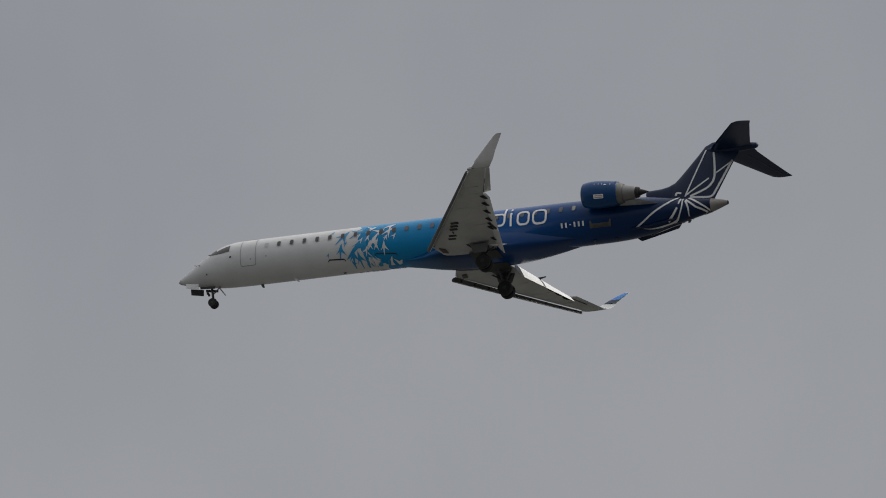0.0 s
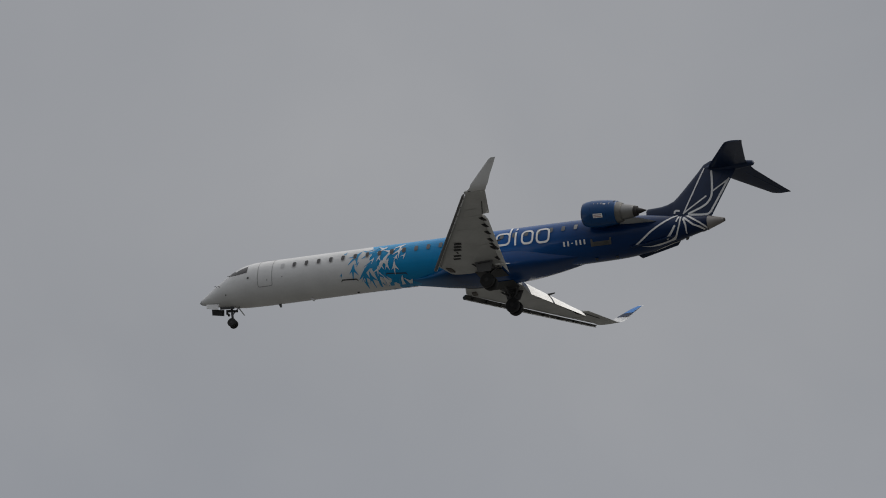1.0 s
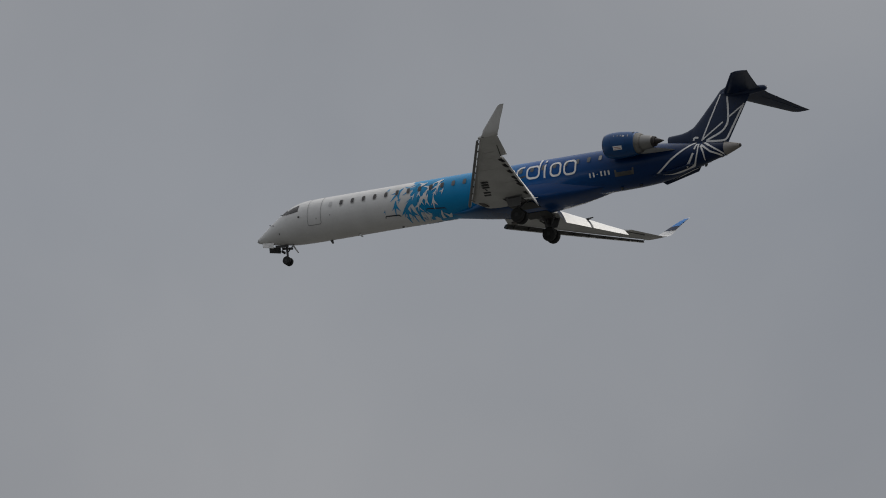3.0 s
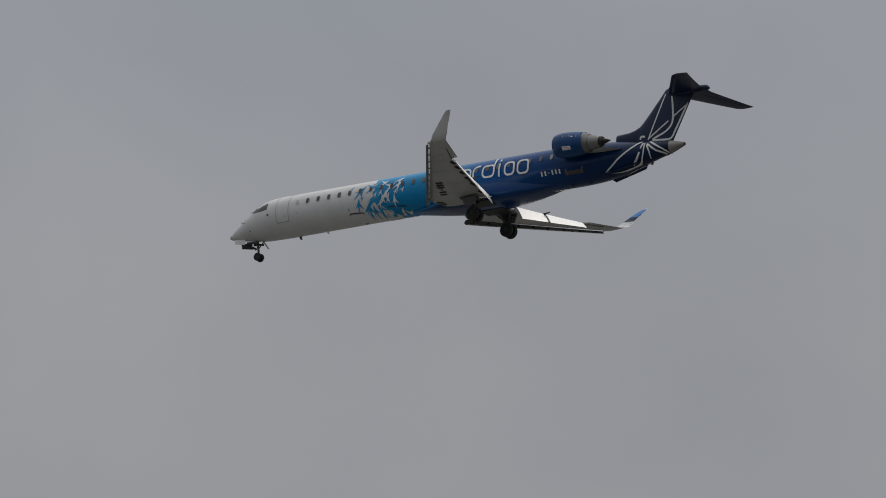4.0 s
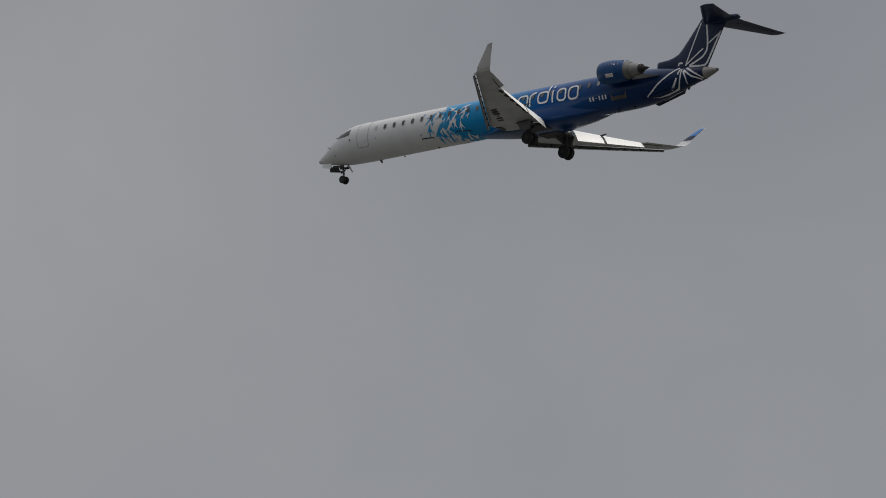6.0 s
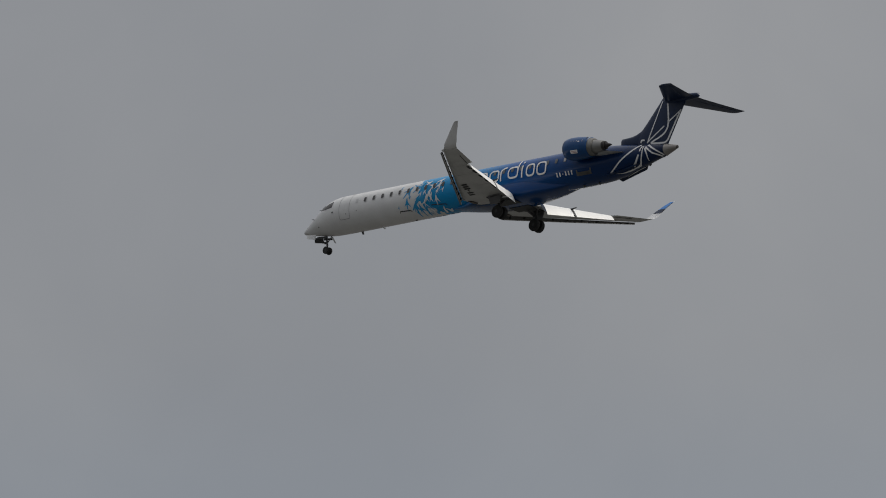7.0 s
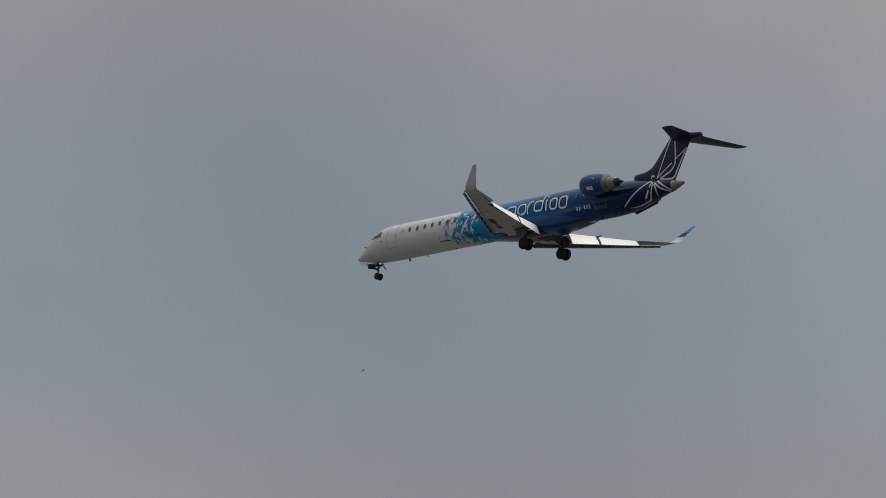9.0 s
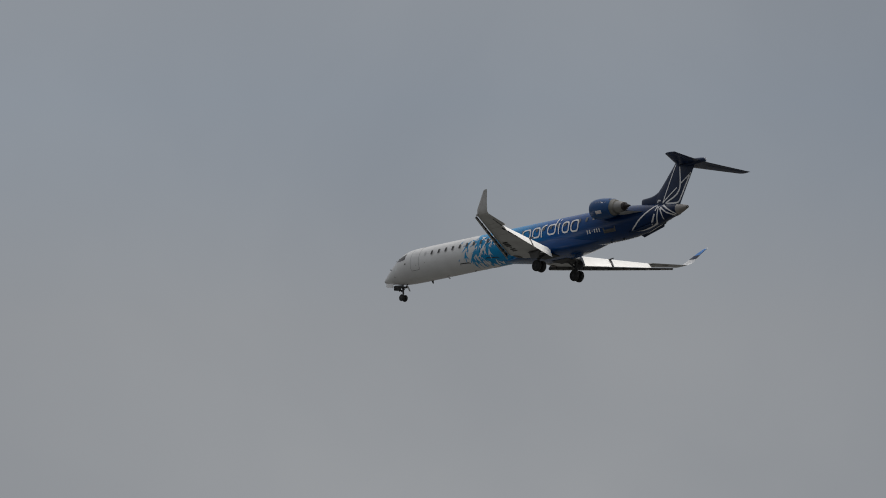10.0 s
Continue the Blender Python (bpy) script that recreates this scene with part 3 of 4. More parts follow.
def build_tail(jet):
    bm = bmesh.new()
    rings = []
    for i in range(19):
        z = 1.1 + 3.84 * i / 18
        le, te = curve_through(FIN_LE, z)[0], fin_te(z)
        xs = [(1 - math.cos(math.pi * j / 12)) / 2 for j in range(13)]
        ring = [B(le + (te - le) * x, fin_half(le + (te - le) * x, z), z) for x in xs]
        ring += [B(le + (te - le) * x, -fin_half(le + (te - le) * x, z), z) for x in reversed(xs[1:-1])]
        rings.append(ring)
    loft(bm, rings)
    fin = part("fin", bm, NAVY, jet, "navy fin with white flower lines")
    # rudder seam
    for side in (1, -1):
        bm = bmesh.new()
        slab(bm, [B(s, side * (fin_half(s, z) + 0.004), z) for s, z in ((32.55, 1.75), (32.58, 1.75), (33.98, 4.1), (33.95, 4.1))], 0.012)
        part("rudder_seam", bm, BELLY, fin, smooth=False)
    # dorsal fillet with its air inlet
    bm = bmesh.new()
    rings = []
    for s, half, top in ((29.08, 0.15, 2.24), (29.14, 0.19, 2.29), (29.5, 0.19, 2.30), (30.0, 0.17, 2.33), (30.4, 0.16, 2.42), (30.8, 0.14, 2.6), (31.2, 0.1, 2.75)):
        rings.append([B(s, half * math.cos(a), 1.5 + (top - 1.5) * (0.5 + 0.5 * math.copysign(abs(math.sin(a)) ** 0.6, math.sin(a)))) for a in [2 * math.pi * j / 20 for j in range(20)]])
    loft(bm, rings)
    fillet = part("dorsal_fillet", bm, NAVY, jet)
    bm = bmesh.new()
    turned(bm, ((0, 0.13), (0.03, 0.13)), B(29.06, 0, 2.06), k=16)
    part("air_inlet", bm, DARK, fillet)
    # bullet where fin and tailplane meet
    bm = bmesh.new()
    turned(bm, ((0.0, 0.02), (0.15, 0.13), (0.5, 0.22), (1.2, 0.27), (2.2, 0.26), (2.9, 0.20), (3.2, 0.15), (3.26, 0.05)), B(32.62, 0, 4.45), k=20)
    bullet = part("tail_bullet", bm, NAVY, jet)
    bm = bmesh.new()
    turned(bm, ((0, 0.045), (0.06, 0.04), (0.08, 0.01)), B(35.87, 0, 4.45), k=10)
    part("tail_light", bm, WHITE, bullet)
    # tailplane halves
    for side in (1, -1):
        bm = bmesh.new()
        rings = []
        for y, le, te, z in ((0.05, 32.95, 35.55, 4.42), (0.7, 33.28, 35.62, 4.38), (2.0, 34.17, 36.02, 4.29), (3.5, 35.20, 36.50, 4.19), (3.92, 35.50, 36.66, 4.16), (4.05, 35.75, 36.70, 4.15)):
            rings.append(section(B(le, side * y, z), B(te, side * y, z - 0.02), Vector((0, 0, 1)), 0.09))
        loft(bm, rings)
        stab = part("tailplane", bm, NAVY, jet, "navy tailplane half")
        bm = bmesh.new()
        slab(bm, (B(34.95, side * 0.9, 4.30), B(35.0, side * 0.9, 4.30), B(36.2, side * 3.6, 4.135), B(36.15, side * 3.6, 4.135)), 0.03)
        part("elevator_seam", bm, SEAM_BLUE, stab, smooth=False)
    return fin


wing_z = lambda y: -0.68 + 0.072 * (y - 1.4) + 0.0012 * (y - 1.4) ** 2
slat_le = lambda y: 16.12 + 0.628 * (y - 2.18)
wing_te = lambda y: 20.9 if y < 3.8 else 20.9 + (y - 3.8) * 0.305
hinge_s = lambda y: 20.30 + 0.205 * (y - 1.4)
flap_te = lambda y: (21.10 + 0.178 * (y - 2.46), -1.33 + 0.146 * (y - 2.46))


def build_wing(jet, side):
    up = Vector((0, -side * 0.1, 1)).normalized()
    bm = bmesh.new()
    rings = []
    for y in (1.15, 1.5, 2.2, 3.0, 3.8, 5.0, 6.2, 7.2, 7.8):
        le, te = slat_le(y) + 0.37 + max(0.0, 2.2 - y), wing_te(y)
        rings.append(section(B(le, side * y, wing_z(y)), B(te, side * y, wing_z(y) - 0.06), up, 0.108 - 0.001 * y, cut=(hinge_s(y) - le) / (te - le)))
    for y, cut in ((7.805, 0.8), (9.0, 0.8), (10.3, 0.8), (10.46, 0.8), (10.465, 1.0), (10.62, 1.0)):
        le, te = slat_le(y) + (0.36 if y < 10.4 else 0.22), wing_te(y)
        rings.append(section(B(le, side * y, wing_z(y)), B(te, side * y, wing_z(y) - 0.02), up, 0.10, cut=cut))
    loft(bm, rings)
    wing = part("wing", bm, WING_GREY, jet, "light grey wing with lowered flaps and slats")
    # aileron
    bm = bmesh.new()
    rings = []
    for y in (7.84, 9.0, 10.45):
        le, te = slat_le(y) + 0.37, wing_te(y)
        rings.append(section(B(le, side * y, wing_z(y)), B(te, side * y, wing_z(y) - 0.02), up, 0.10, start=0.803))
    loft(bm, rings)
    part("aileron", bm, WING_GREY, wing)
    bm = bmesh.new()
    at = lambda y, x: B(slat_le(y) + 0.37 + (wing_te(y) - slat_le(y) - 0.37) * x, side * y, wing_z(y) - 0.062)
    slab(bm, (at(7.86, 0.775), at(7.86, 0.80), at(9.35, 0.80), at(9.35, 0.775)), 0.03)
    part("aileron_slot", bm, DARK, wing, smooth=False)
    # slat in three lengths with its tracks
    for y0, y1 in ((2.25, 4.9), (4.93, 7.6), (7.63, 10.5)):
        bm = bmesh.new()
        rings = []
        for i in range(5):
            y = y0 + (y1 - y0) * i / 4
            s, z = slat_le(y) + 0.10, wing_z(y) - 0.09
            ch, deep = 0.21 - 0.004 * y, 0.32 - 0.022 * (y - 2.2)
            ring = []
            for ds, dz in ((0.0, -0.50), (0.12, -0.22), (0.45, 0.02), (1.15, 0.16), (1.15, 0.10), (0.72, -0.06), (0.62, -0.45), (0.90, -0.84), (0.85, -0.95), (0.25, -0.80)):
                ring.append(B(s + ds * ch, side * y, z + dz * deep))
            rings.append(ring)
        loft(bm, rings)
        slat = part("slat", bm, SLAT_DARK, wing, "dark leading-edge slat, extended")
        k = 3
        for i in range(k):
            y = y0 + (y1 - y0) * (i + 0.5) / k
            deep = 0.32 - 0.022 * (y - 2.2)
            bm = bmesh.new()
            s, z = slat_le(y) + 0.15, wing_z(y) - 0.09
            loft(bm, [[B(s + ds, side * (y + w), z + dz) for ds, dz in ((0.06, -0.02), (0.20, 0.02), (0.22, -0.04), (0.10, -0.7 * deep))] for w in (-0.022, 0.022)])
            part("slat_track", bm, DARK, slat, smooth=False)
            # pale strip along the lower lip: a painted glint, broken at each track
            a, b = y0 + (y1 - y0) * (i + 0.06) / k, y0 + (y1 - y0) * (i + 0.94) / k
            low = lambda v: B(slat_le(v) + 0.31 - 0.004 * v, side * v, wing_z(v) - 0.09 - 0.86 * (0.32 - 0.022 * (v - 2.2)))
            bm = bmesh.new()
            tube(bm, low(a), low(b), 0.016, k=6)
            part("slat_lip_glint", bm, FLAP_WHITE, slat, "thin pale strip, painted lip glint")
    # pale leading-edge skin behind the slats
    bm = bmesh.new()
    rings = []
    for y in (2.3, 4.0, 6.0, 7.7, 9.0, 10.35):
        le, te = slat_le(y) + 0.352, wing_te(y)
        rings.append(section(B(le, side * y, wing_z(y)), B(te, side * y, wing_z(y) - 0.05), up, 0.116, cut=0.065 / (te - le), k=6))
    loft(bm, rings)
    part("leading_edge", bm, FLAP_WHITE, wing, "clean pale leading edge")
    # flaps, lowered
    for y0, y1 in ((1.75, 4.16), (4.38, 7.74)):
        bm = bmesh.new()
        rings = []
        for i in range(5):
            y = y0 + (y1 - y0) * i / 4
            le = B(hinge_s(y) - 0.03, side * y, wing_z(y) + 0.09 - 0.012 * (y - 1.75))
            ts, tz = flap_te(y)
            te = B(ts, side * y, tz)
            d = (te - le).normalized()
            n = d.cross(Vector((0, 1, 0))).normalized()
            n = n if n.z > 0 else -n
            rings.append(section(le, te, n, 0.19))
        loft(bm, rings)
        part("flap", bm, FLAP_WHITE, wing, "pale flap, lowered for landing")
    # flap brackets
    for y in (2.6, 3.9, 4.9, 5.8, 6.7, 7.5):
        bm = bmesh.new()
        h = hinge_s(y)
        z = wing_z(y)
        ts, tz = flap_te(y)
        pts = [(h - 0.26, z - 0.08), (h + 0.02, z - 0.05), (h + 0.20, z - 0.16), (h + 0.27, z - 0.32), (h + 0.06, z - 0.30), (h - 0.12, z - 0.20)]
        loft(bm, [[B(a, side * (y - 0.045), b) for a, b in pts], [B(a, side * (y + 0.045), b) for a, b in pts]])
        part("flap_bracket", bm, DARK, wing, smooth=False)
    bm = bmesh.new()
    h, z, (ts, tz) = hinge_s(4.27), wing_z(4.27), flap_te(4.27)
    pts = [(h - 0.25, z - 0.05), (h + 0.05, z + 0.04), (ts - 0.12, tz + 0.16), (ts - 0.2, tz + 0.06), (h, z - 0.22)]
    loft(bm, [[B(a, side * 4.20, b) for a, b in pts], [B(a, side * 4.34, b) for a, b in pts]])
    part("flap_bracket", bm, DARK, wing, smooth=False)
    # the bracket's fairing runs on aft over the gap between the flaps
    bm = bmesh.new()
    pts = [(h - 0.2, z + 0.0), (h + 0.1, z + 0.07), (h + 0.55, z + 0.10), (h + 0.5, z + 0.06), (h + 0.05, z - 0.06)]
    loft(bm, [[B(a, side * 4.22, b) for a, b in pts], [B(a, side * 4.32, b) for a, b in pts]])
    part("flap_track_fairing", bm, DARK, wing, "dark pointed fairing", smooth=False)
    if side == 1:
        bm = bmesh.new()
        turned(bm, ((0, 0.02), (0.2, 0.05), (0.6, 0.045), (1.05, 0.01)), B(20.25, side * 2.35, -1.05), (-1, side * 0.08, -0.10), 10)
        part("flap_track_fairing", bm, FLAP_WHITE, wing, "slim pale fairing")
    # spoiler and tank seams on the lower skin
    for y in (4.3, 6.4, 8.6):
        bm = bmesh.new()
        a, b = slat_le(y) + 0.7, hinge_s(y) - 0.15
        slab(bm, (B(a, side * y, wing_z(y) - 0.19 + 0.007 * y), B(a, side * (y + 0.03), wing_z(y) - 0.19 + 0.007 * y), B(b, side * (y + 0.03), wing_z(y) - 0.165 + 0.009 * y), B(b, side * y, wing_z(y) - 0.165 + 0.009 * y)), 0.006)
        part("skin_seam", bm, WING_PANEL, wing, smooth=False)
    # winglet: the tip curls up and back
    bm = bmesh.new()
    rings = []
    for y, z, le, te, tilt in ((10.55, 0.0, 21.72, 23.0, 6), (10.72, 0.03, 21.92, 23.08, 22), (10.88, 0.11, 22.1, 23.2, 45), (11.0, 0.24, 22.2, 23.33, 60), (11.27, 0.65, 22.70, 23.55, 66), (11.57, 1.12, 23.28, 23.87, 66), (11.76, 1.38, 23.62, 24.04, 66), (11.82, 1.45, 23.80, 24.10, 66)):
        zz = wing_z(10.55) + z
        a = radians(tilt)
        n = Vector((0, -side * math.sin(a), math.cos(a)))
        rings.append(section(B(le, side * y, zz), B(te, side * y, zz), n, 0.09))
    loft(bm, rings)
    winglet = part("winglet", bm, WHITE, wing, "pale winglet with a blue inner face")
    # inner face panels: blue above, dark wedge, white base
    def inner_face(u0, u1, mat, name, label):
        rows = ((11.0, 0.24, 22.2, 23.33), (11.27, 0.65, 22.70, 23.55), (11.57, 1.12, 23.28, 23.87), (11.78, 1.40, 23.68, 24.06))
        at = lambda u: curve_through([(i / 3, *r) for i, r in enumerate(rows)], u)
        bm = bmesh.new()
        quads = []
        for i in range(7):
            y, z, le, te = at(u0 + (u1 - u0) * i / 6)
            n = Vector((0, -side * math.sin(radians(66)), math.cos(radians(66)))) * (0.055 * (te - le) + 0.014)
            quads.append([bm.verts.new(B(le + (te - le) * x, side * y, wing_z(10.55) + z) + n * (0.8 if x in (0.08, 0.93) else 1.0)) for x in (0.08, 0.35, 0.65, 0.93)])
        for a, b in zip(quads, quads[1:]):
            for j in range(3):
                bm.faces.new((a[j], a[j + 1], b[j + 1], b[j]))
        part(name, bm, mat, winglet, label)
    inner_face(0.46, 0.99, WINGLET_BLUE, "winglet_panel", "bright blue inner panel")
    inner_face(0.24, 0.46, NAVY, "winglet_panel", "navy band")
    # underside registration: plain bars
    if side == 1:
        for i in range(6):
            y = 3.05 + 0.35 * i
            s0 = 17.92 + 0.42 * (y - 3.05)
            bm = bmesh.new()
            lo = wing_z(y) - 0.205 + 0.004 * y
            w = 0.17 if i != 2 else 0.2
            h0, h1 = (0.0, 0.46) if i != 2 else (0.2, 0.27)
            slab(bm, (B(s0 + h0, side * y, lo), B(s0 + h0, side * (y + w), lo + 0.02), B(s0 + h1, side * (y + w), lo + 0.02), B(s0 + h1, side * y, lo)), 0.03)
            part("registration_bar", bm, DARK, wing, "plain dark bar", smooth=False)
    bm = bmesh.new()
    lo = wing_z(1.9) - 0.22
    slab(bm, (B(17.1, side * 1.7, lo), B(17.4, side * 1.6, lo - 0.02), B(17.35, side * 2.1, lo + 0.02), B(17.0, side * 2.2, lo + 0.06)), 0.08)
    part("root_panel", bm, ROOT_BROWN, wing, "dark brown root panel", smooth=False)
    # landing light at the root
    bm = bmesh.new()
    turned(bm, ((0, 0.02), (0.03, 0.09), (0.10, 0.10)), B(16.72, side * 2.35, wing_z(2.3) - 0.02), k=14)
    part("landing_light", bm, GLASS, wing)
    # tip light
    bm = bmesh.new()
    turned(bm, ((0, 0.01), (0.06, 0.05), (0.2, 0.05), (0.25, 0.01)), B(21.86, side * 10.62, wing_z(10.6)), k=10)
    part("position_light", bm, GLASS, wing)
    return wing


WINGLET_BLUE = material("bright_blue_paint", (0.008, 0.20, 0.60), 0.3, coat=0.15, grime=0.1)


def build_engine(jet, side):
    tilt = Vector((-1, 0, -0.055)).normalized()
    o = B(25.88, side * 2.05, 1.53)
    bm = bmesh.new()
    turned(bm, ((0.45, 0.56), (0.2, 0.57), (0.05, 0.60), (0.0, 0.64), (0.03, 0.68), (0.15, 0.735), (0.4, 0.785), (0.8, 0.81), (1.2, 0.80), (1.7, 0.76), (2.15, 0.70), (2.17, 0.66), (1.9, 0.64)), o, tilt, 40, close=False)
    eng = part("engine", bm, ROYAL, jet, "royal blue engine cowling with metal nozzle")
    bm = bmesh.new()
    turned(bm, ((0.07, 0.595), (0.0, 0.64), (0.028, 0.682), (0.07, 0.705), (0.085, 0.71)), o - tilt * 0.006, tilt, 40, close=False)
    part("intake_lip", bm, LIP, eng, "dull blue-grey intake lip")
    bm = bmesh.new()
    turned(bm, ((0.44, 0.56), (0.46, 0.56), (0.47, 0.18), (0.35, 0.12), (0.18, 0.02)), o, tilt, 28)
    part("fan", bm, SCORCH, eng)
    bm = bmesh.new()
    turned(bm, ((1.8, 0.66), (2.19, 0.645), (2.40, 0.60), (2.48, 0.55), (2.49, 0.42), (1.9, 0.42)), o, tilt, 36)
    part("thrust_reverser", bm, STEEL, eng, "brown-stained metal ring")
    bm = bmesh.new()
    turned(bm, ((2.0, 0.44), (2.49, 0.47), (2.9, 0.415), (3.22, 0.35), (3.24, 0.31), (2.8, 0.28)), o, tilt, 36)
    part("core_cowl", bm, SILVER, eng, "dull silver core cowl")
    bm = bmesh.new()
    turned(bm, ((2.9, 0.30), (3.20, 0.345), (3.42, 0.30), (3.43, 0.25), (3.1, 0.2)), o, tilt, 28)
    part("nozzle", bm, SCORCH, eng)
    bm = bmesh.new()
    turned(bm, ((3.1, 0.22), (3.42, 0.21), (3.7, 0.13), (4.0, 0.02)), o, tilt, 24)
    part("exhaust_plug", bm, SCORCH, eng, "dark tapered exhaust plug")

    def on_cowl(d, ang, lift=0.016):
        prof = ((0.0, 0.64), (0.15, 0.735), (0.4, 0.785), (0.8, 0.81), (1.2, 0.80), (1.7, 0.76), (2.15, 0.70))
        r = curve_through(prof, d)[0] + lift
        a = radians(ang)
        return o + tilt * d + Vector((0, side * math.cos(a) * r, math.sin(a) * r))

    def cowl_patch(name, d0, d1, a0, a1, mat, label="", lift=0.016):
        bm = bmesh.new()
        g = [[bm.verts.new(on_cowl(d0 + (d1 - d0) * i / 4, a0 + (a1 - a0) * j / 4, lift)) for j in range(5)] for i in range(5)]
        for i in range(4):
            for j in range(4):
                bm.faces.new((g[i][j], g[i + 1][j], g[i + 1][j + 1], g[i][j + 1]))
        part(name, bm, mat, eng, label)
    cowl_patch("placard", 0.82, 1.42, -40, -22, FLAP_WHITE, "plain pale rectangle")
    for k in range(2):
        cowl_patch("placard_bar", 0.88, 1.36, -36 + 7 * k, -33.5 + 7 * k, PINK, "plain faded red bar", 0.026)
    for d0, d1, a0, a1, mat in ((0.85, 0.89, 22, 30, SHADE), (1.1, 1.14, 22, 30, SHADE), (1.3, 1.36, 22, 31, SHADE), (1.45, 1.6, 20, 26, MARK_WHITE), (1.8, 1.84, 20, 34, SHADE), (0.62, 0.64, -60, 60, BELLY), (1.62, 1.64, -60, 60, BELLY), (2.02, 2.12, 45, 62, DARK)):
        cowl_patch("cowl_mark", d0, d1, a0, a1, mat)
    # pylon to the body, with its grey trailing fairing
    bm = bmesh.new()
    rings = []
    for y in (0.7, 1.2, 1.5):
        rings.append(section(B(26.5, side * y, 1.32), B(29.0, side * y, 1.16), Vector((0, 0, 1)), 0.14))
    loft(bm, rings)
    pylon = part("pylon", bm, NAVY, eng)
    bm = bmesh.new()
    rings = []
    for y, le, te in ((0.85, 27.7, 30.15), (1.3, 27.7, 29.75), (1.6, 27.7, 29.45), (1.8, 27.8, 29.25)):
        rings.append(section(B(le, side * y, 1.06), B(te, side * y, 1.02), Vector((0, 0, 1)), 0.08, k=9))
    loft(bm, rings)
    part("pylon_fairing", bm, PYLON_GREY, eng, "pale grey pylon trailing fairing")


def wheel(parent, s, y, z, r, w):
    bm = bmesh.new()
    turned(bm, ((-w / 2, r * 0.62), (-w / 2, r * 0.86), (-w * 0.32, r * 0.97), (0, r), (w * 0.32, r * 0.97), (w / 2, r * 0.86), (w / 2, r * 0.62)), B(s, y, z), (0, 1, 0), 28)
    t = part("wheel", bm, RUBBER, parent, "black tyre on a grey hub")
    bm = bmesh.new()
    turned(bm, ((-w * 0.52, 0.02), (-w * 0.54, r * 0.25), (-w * 0.46, r * 0.3), (-w * 0.5, r * 0.58), (w * 0.5, r * 0.58), (w * 0.46, r * 0.3), (w * 0.54, r * 0.25), (w * 0.52, 0.02)), B(s, y, z), (0, 1, 0), 20)
    part("hub", bm, DARK, t)


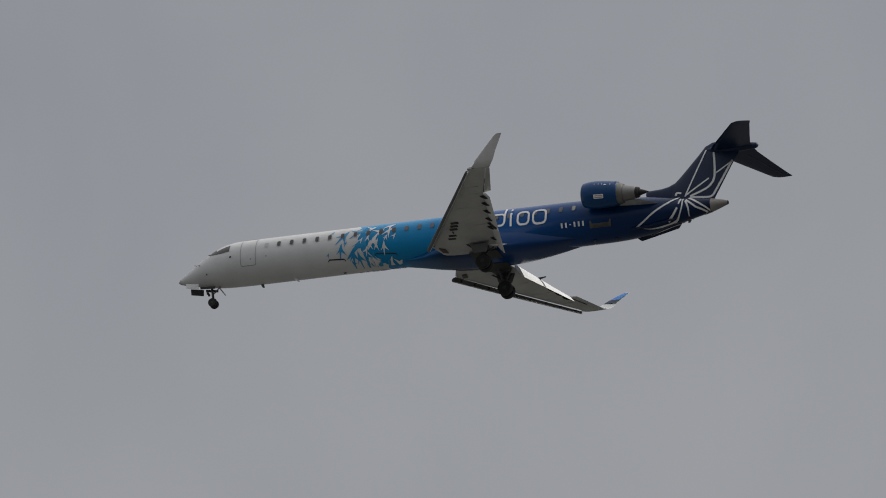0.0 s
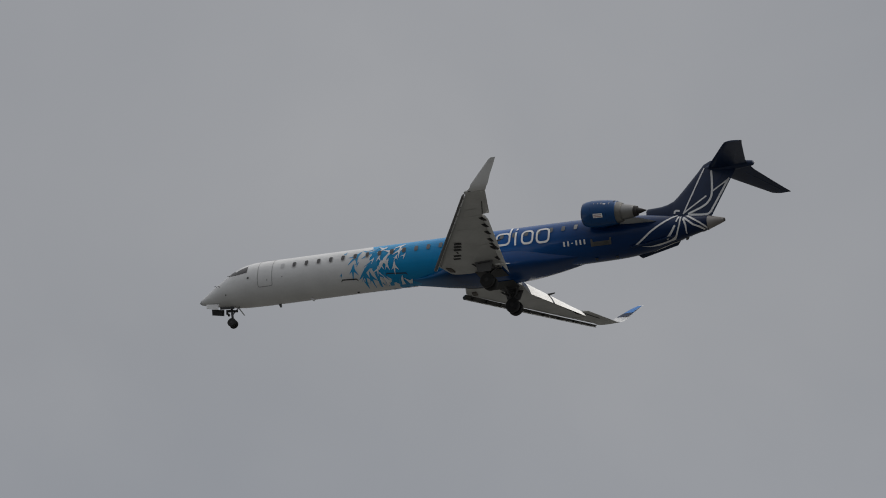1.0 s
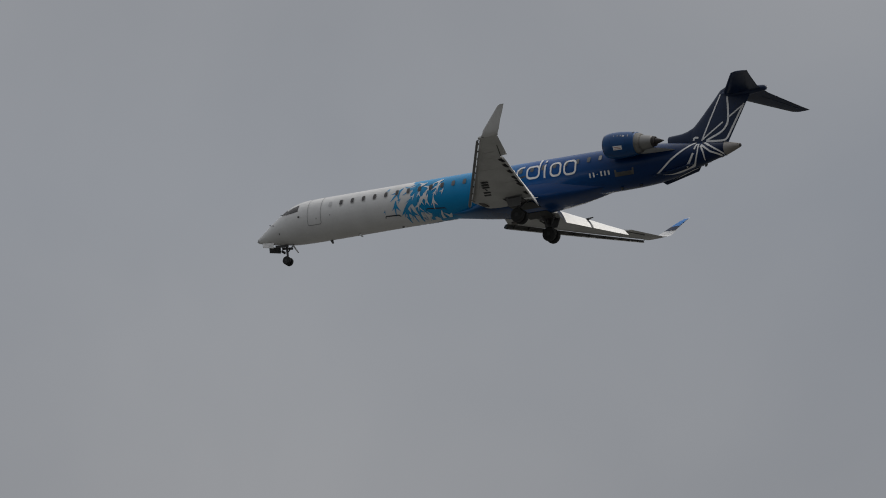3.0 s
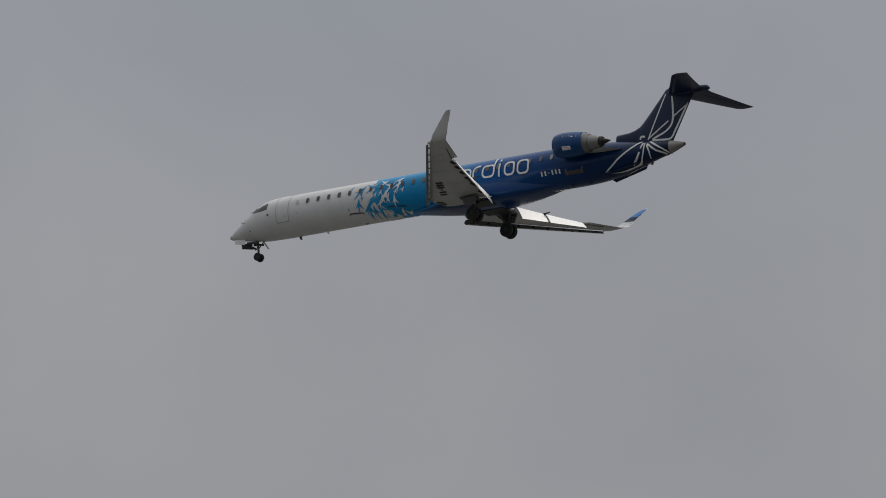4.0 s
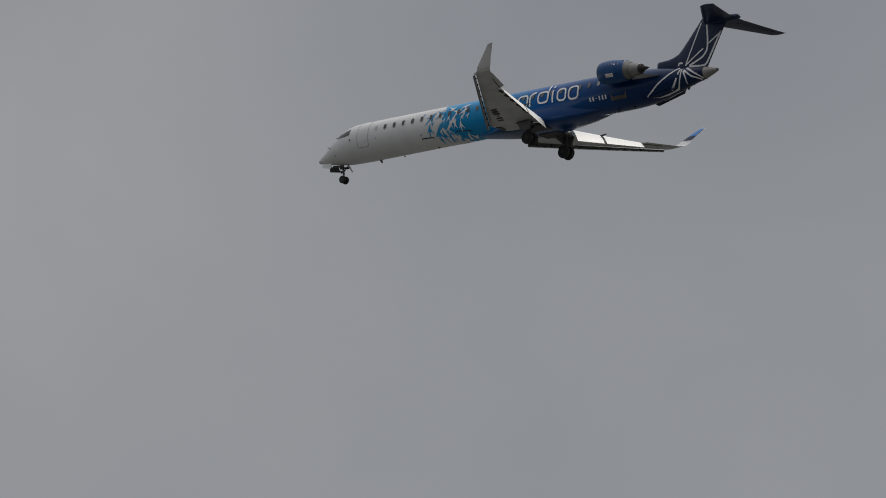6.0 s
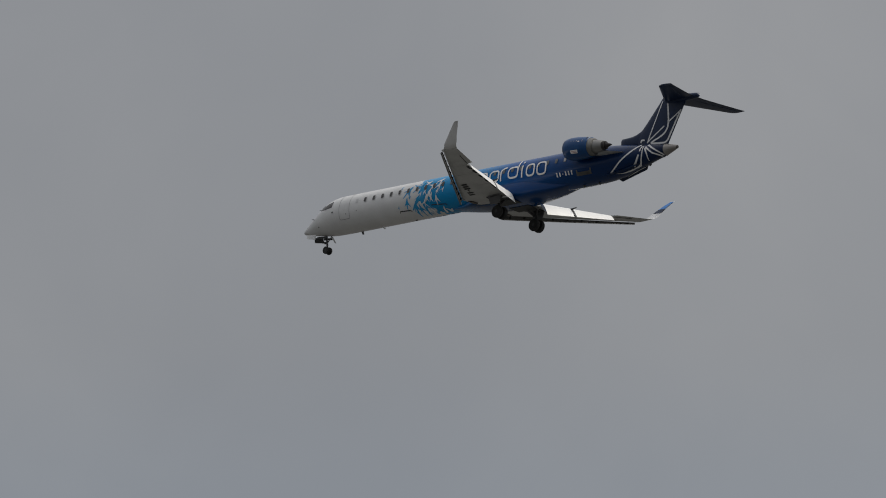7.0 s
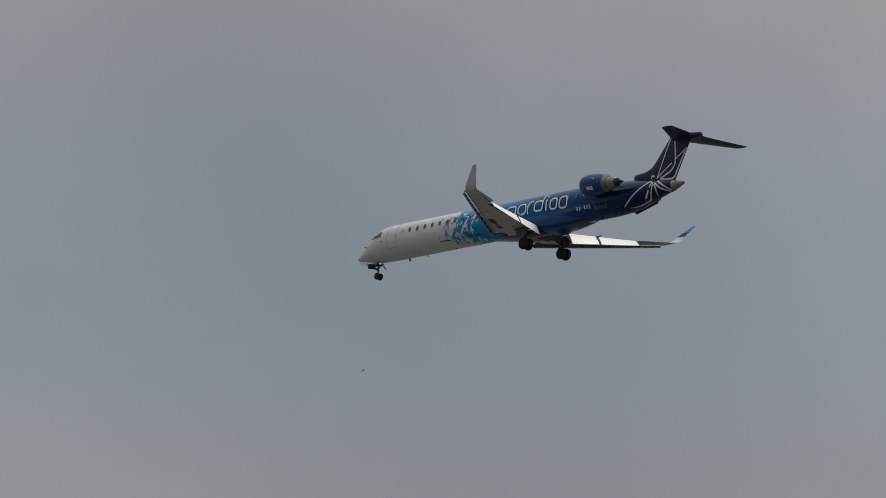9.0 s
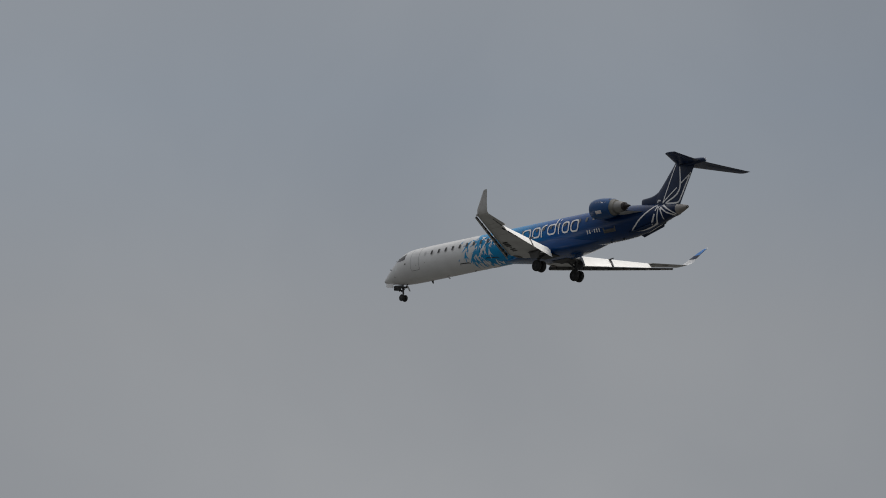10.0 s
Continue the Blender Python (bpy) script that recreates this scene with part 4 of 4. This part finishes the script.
def build_gear(jet):
    # nose leg
    bm = bmesh.new()
    tube(bm, B(2.05, 0, -0.35), B(2.17, 0, -1.2), 0.075)
    tube(bm, B(2.17, 0, -1.15), B(2.2, 0, -1.55), 0.05)
    tube(bm, B(2.2, -0.18, -1.55), B(2.2, 0.18, -1.55), 0.045)
    tube(bm, B(2.62, 0, -0.5), B(2.16, 0, -1.0), 0.035)
    nose = part("nose_gear", bm, GEAR, jet, "grey nose leg with twin wheels, lowered")
    for y in (0.17, -0.17):
        wheel(nose, 2.2, y, -1.56, 0.275, 0.16)
    bm = bmesh.new()
    tube(bm, B(1.82, -0.12, -0.92), B(1.9, -0.12, -0.92), 0.09, k=12)
    tube(bm, B(1.82, 0.12, -0.92), B(1.9, 0.12, -0.92), 0.09, k=12)
    tube(bm, B(1.9, -0.15, -0.92), B(1.9, 0.15, -0.92), 0.04, k=8)
    part("taxi_light", bm, DARK, nose)
    # far door and bay plates dark: the bay's shade put into their colour
    for pts, mat in ((((0.56, 0.34, -0.26), (1.38, 0.38, -0.36), (1.38, 0.42, -0.72), (0.60, 0.38, -0.54)), WHITE), (((0.62, -0.36, -0.30), (1.42, -0.40, -0.42), (1.42, -0.44, -0.80), (0.64, -0.42, -0.66)), DARK),
                     (((1.42, 0.25, -0.50), (2.38, 0.28, -0.60), (2.38, 0.28, -0.74), (1.45, 0.25, -0.66)), DARK), (((1.62, -0.25, -0.50), (2.38, -0.28, -0.60), (2.38, -0.28, -0.74), (1.62, -0.25, -0.66)), DARK)):
        bm = bmesh.new()
        slab(bm, [B(*p) for p in pts], 0.035)
        part("gear_door", bm, mat, nose, smooth=False)
    bm = bmesh.new()
    slab(bm, (B(2.5, -0.02, -0.6), B(2.6, -0.02, -0.6), B(2.98, 0.02, -1.12), B(2.9, 0.02, -1.12)), 0.1)
    part("drag_strut_door", bm, WING_PANEL, nose, smooth=False)
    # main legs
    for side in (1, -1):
        bm = bmesh.new()
        tube(bm, B(19.45, side * 2.05, -0.6), B(19.7, side * 2.02, -1.55), 0.12, 0.10)
        tube(bm, B(19.7, side * 2.02, -1.45), B(19.78, side * 2.0, -1.98), 0.07)
        tube(bm, B(19.78, side * 1.68, -1.98), B(19.78, side * 2.32, -1.98), 0.07)
        tube(bm, B(19.55, side * 1.98, -1.3), B(19.5, side * 0.9, -0.85), 0.07)
        tube(bm, B(20.2, side * 1.6, -0.85), B(19.72, side * 2.0, -1.5), 0.05)
        tube(bm, B(19.35, side * 2.1, -1.2), B(18.7, side * 2.3, -0.75), 0.05)
        leg = part("main_gear", bm, GEAR, jet, "dark main leg with twin wheels, lowered")
        for y in (1.75, 2.27):
            wheel(leg, 19.78, side * y, -2.0, 0.46, 0.29)
        bm = bmesh.new()
        slab(bm, (B(18.95, side * 2.42, -0.72), B(20.15, side * 2.42, -0.78), B(20.0, side * 2.34, -1.42), B(19.2, side * 2.34, -1.42)), 0.05)
        part("gear_door", bm, SEAM, leg, smooth=False)
        # dark plates in place of the open wells: their shade is painted
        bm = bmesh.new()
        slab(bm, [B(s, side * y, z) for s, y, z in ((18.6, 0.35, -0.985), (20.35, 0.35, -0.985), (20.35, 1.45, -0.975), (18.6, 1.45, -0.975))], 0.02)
        part("well_shade_plate", bm, DARK, leg, smooth=False)
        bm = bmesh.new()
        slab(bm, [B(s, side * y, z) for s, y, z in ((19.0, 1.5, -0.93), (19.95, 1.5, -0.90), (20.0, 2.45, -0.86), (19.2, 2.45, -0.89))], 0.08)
        part("well_shade_plate", bm, GEAR, leg, smooth=False)


def build_airliner():
    jet = tagged(new("airliner"), "white and blue twin-jet airliner with wheels and flaps down", "airplane")
    body = build_fuselage(jet)
    fin = build_tail(jet)
    for side in (1, -1):
        build_wing(jet, side)
        build_engine(jet, side)
    build_gear(jet)
    build_markings(body, fin, jet)
    return jet


def build_bird():
    """A small dark bird with long narrow wings, far behind the aircraft."""
    bird = tagged(new("bird"), "small dark bird gliding on long narrow wings", "bird")
    bm = bmesh.new()
    turned(bm, ((-0.10, 0.003), (-0.085, 0.014), (-0.04, 0.024), (0.0, 0.025), (0.05, 0.016), (0.09, 0.006)), Vector((0, 0, 0)), (-1, 0, 0), 12)
    part("body", bm, FEATHER, bird)
    for side in (1, -1):
        bm = bmesh.new()
        rings = [section(Vector((a, side * y, z)), Vector((b, side * y, z)), Vector((0, 0, 1)), 0.12, k=6) for y, a, b, z in ((0.01, 0.03, -0.035, 0.01), (0.07, 0.045, -0.02, 0.03), (0.15, 0.0, -0.045, 0.035), (0.21, -0.07, -0.085, 0.03))]
        loft(bm, rings)
        part("wing", bm, FEATHER, bird)
        bm = bmesh.new()
        slab(bm, (Vector((-0.07, 0, 0)), Vector((-0.08, side * 0.008, 0)), Vector((-0.15, side * 0.032, 0)), Vector((-0.12, side * 0.004, 0))), 0.004)
        part("tail_feather", bm, FEATHER, bird, smooth=False)
    return bird


build_ground()
airliner = build_airliner()
bird = build_bird()


def motions():
    walk(airliner, [
        (0, pose(347.25, -977.62, 341.94, 6.175, 0.686, 0.629)),
        (0.5, pose(382.18, -979.21, 339.70, 5.859, 0.656, 0.565)),
        (1, pose(417.10, -980.80, 337.45, 5.912, 0.624, 0.502)),
        (1.1, pose(424.09, -981.12, 337.00, 5.821, 0.618, 0.490)),
        (1.2, pose(429.08, -976.91, 335.00, 5.730, 0.612, 0.477)),
        (1.3, pose(431.59, -967.26, 331.16, 5.640, 0.606, 0.464)),
        (1.4, pose(433.95, -957.60, 327.33, 5.549, 0.600, 0.451)),
        (1.5, pose(438.68, -953.38, 325.35, 5.459, 0.594, 0.439)),
        (2, pose(472.57, -954.92, 323.17, 4.701, 0.564, 0.375)),
        (2.5, pose(506.47, -956.47, 320.99, 3.913, 0.534, 0.311)),
        (3, pose(540.36, -958.01, 318.81, 3.403, 0.502, 0.248)),
        (3.2, pose(553.92, -958.63, 317.94, 3.557, 0.489, 0.224)),
        (4.3, pose(628.49, -962.03, 313.14, 1.880, 0.418, 0.086)),
        (4.5, pose(642.05, -962.65, 312.27, 1.726, 0.404, 0.062)),
        (5, pose(675.94, -964.19, 310.09, 2.159, 0.370, 0.000)),
        (6.3, pose(764.07, -968.20, 304.42, 3.317, 0.284, -0.161)),
        (6.5, pose(777.63, -968.82, 303.55, 3.106, 0.270, -0.186)),
        (7, pose(811.52, -970.37, 301.37, 3.476, 0.238, -0.248)),
        (7.5, pose(845.42, -971.91, 299.19, 3.645, 0.205, -0.311)),
        (8, pose(879.31, -973.46, 297.01, 3.776, 0.173, -0.373)),
        (8.5, pose(913.21, -975.00, 294.83, 2.684, 0.136, -0.433)),
        (9, pose(947.10, -976.54, 292.65, 2.153, 0.100, -0.494)),
        (9.5, pose(981.00, -978.09, 290.47, 3.123, 0.071, -0.558)),
        (10, pose(1014.89, -979.63, 288.29, 3.138, 0.038, -0.620)),
    ])
    walk(bird, [
        (0, pose(897.98, -818.62, 256.66, -24, -6, -84.3)),
        (4, pose(878.50, -838.58, 254.28, -24, -6, -84.3)),
        (7, pose(863.89, -853.55, 252.49, -24, -6, -84.3)),
        (8.5, pose(856.58, -861.03, 251.60, -24, -6, -84.3)),
        (9, pose(853.41, -864.19, 251.53, -24, -6, -84.3)),
        (9.5, pose(851.71, -866.02, 251.00, -24, -6, -84.3)),
        (10, pose(849.27, -868.52, 250.70, -24, -6, -84.3)),
    ])


motions()
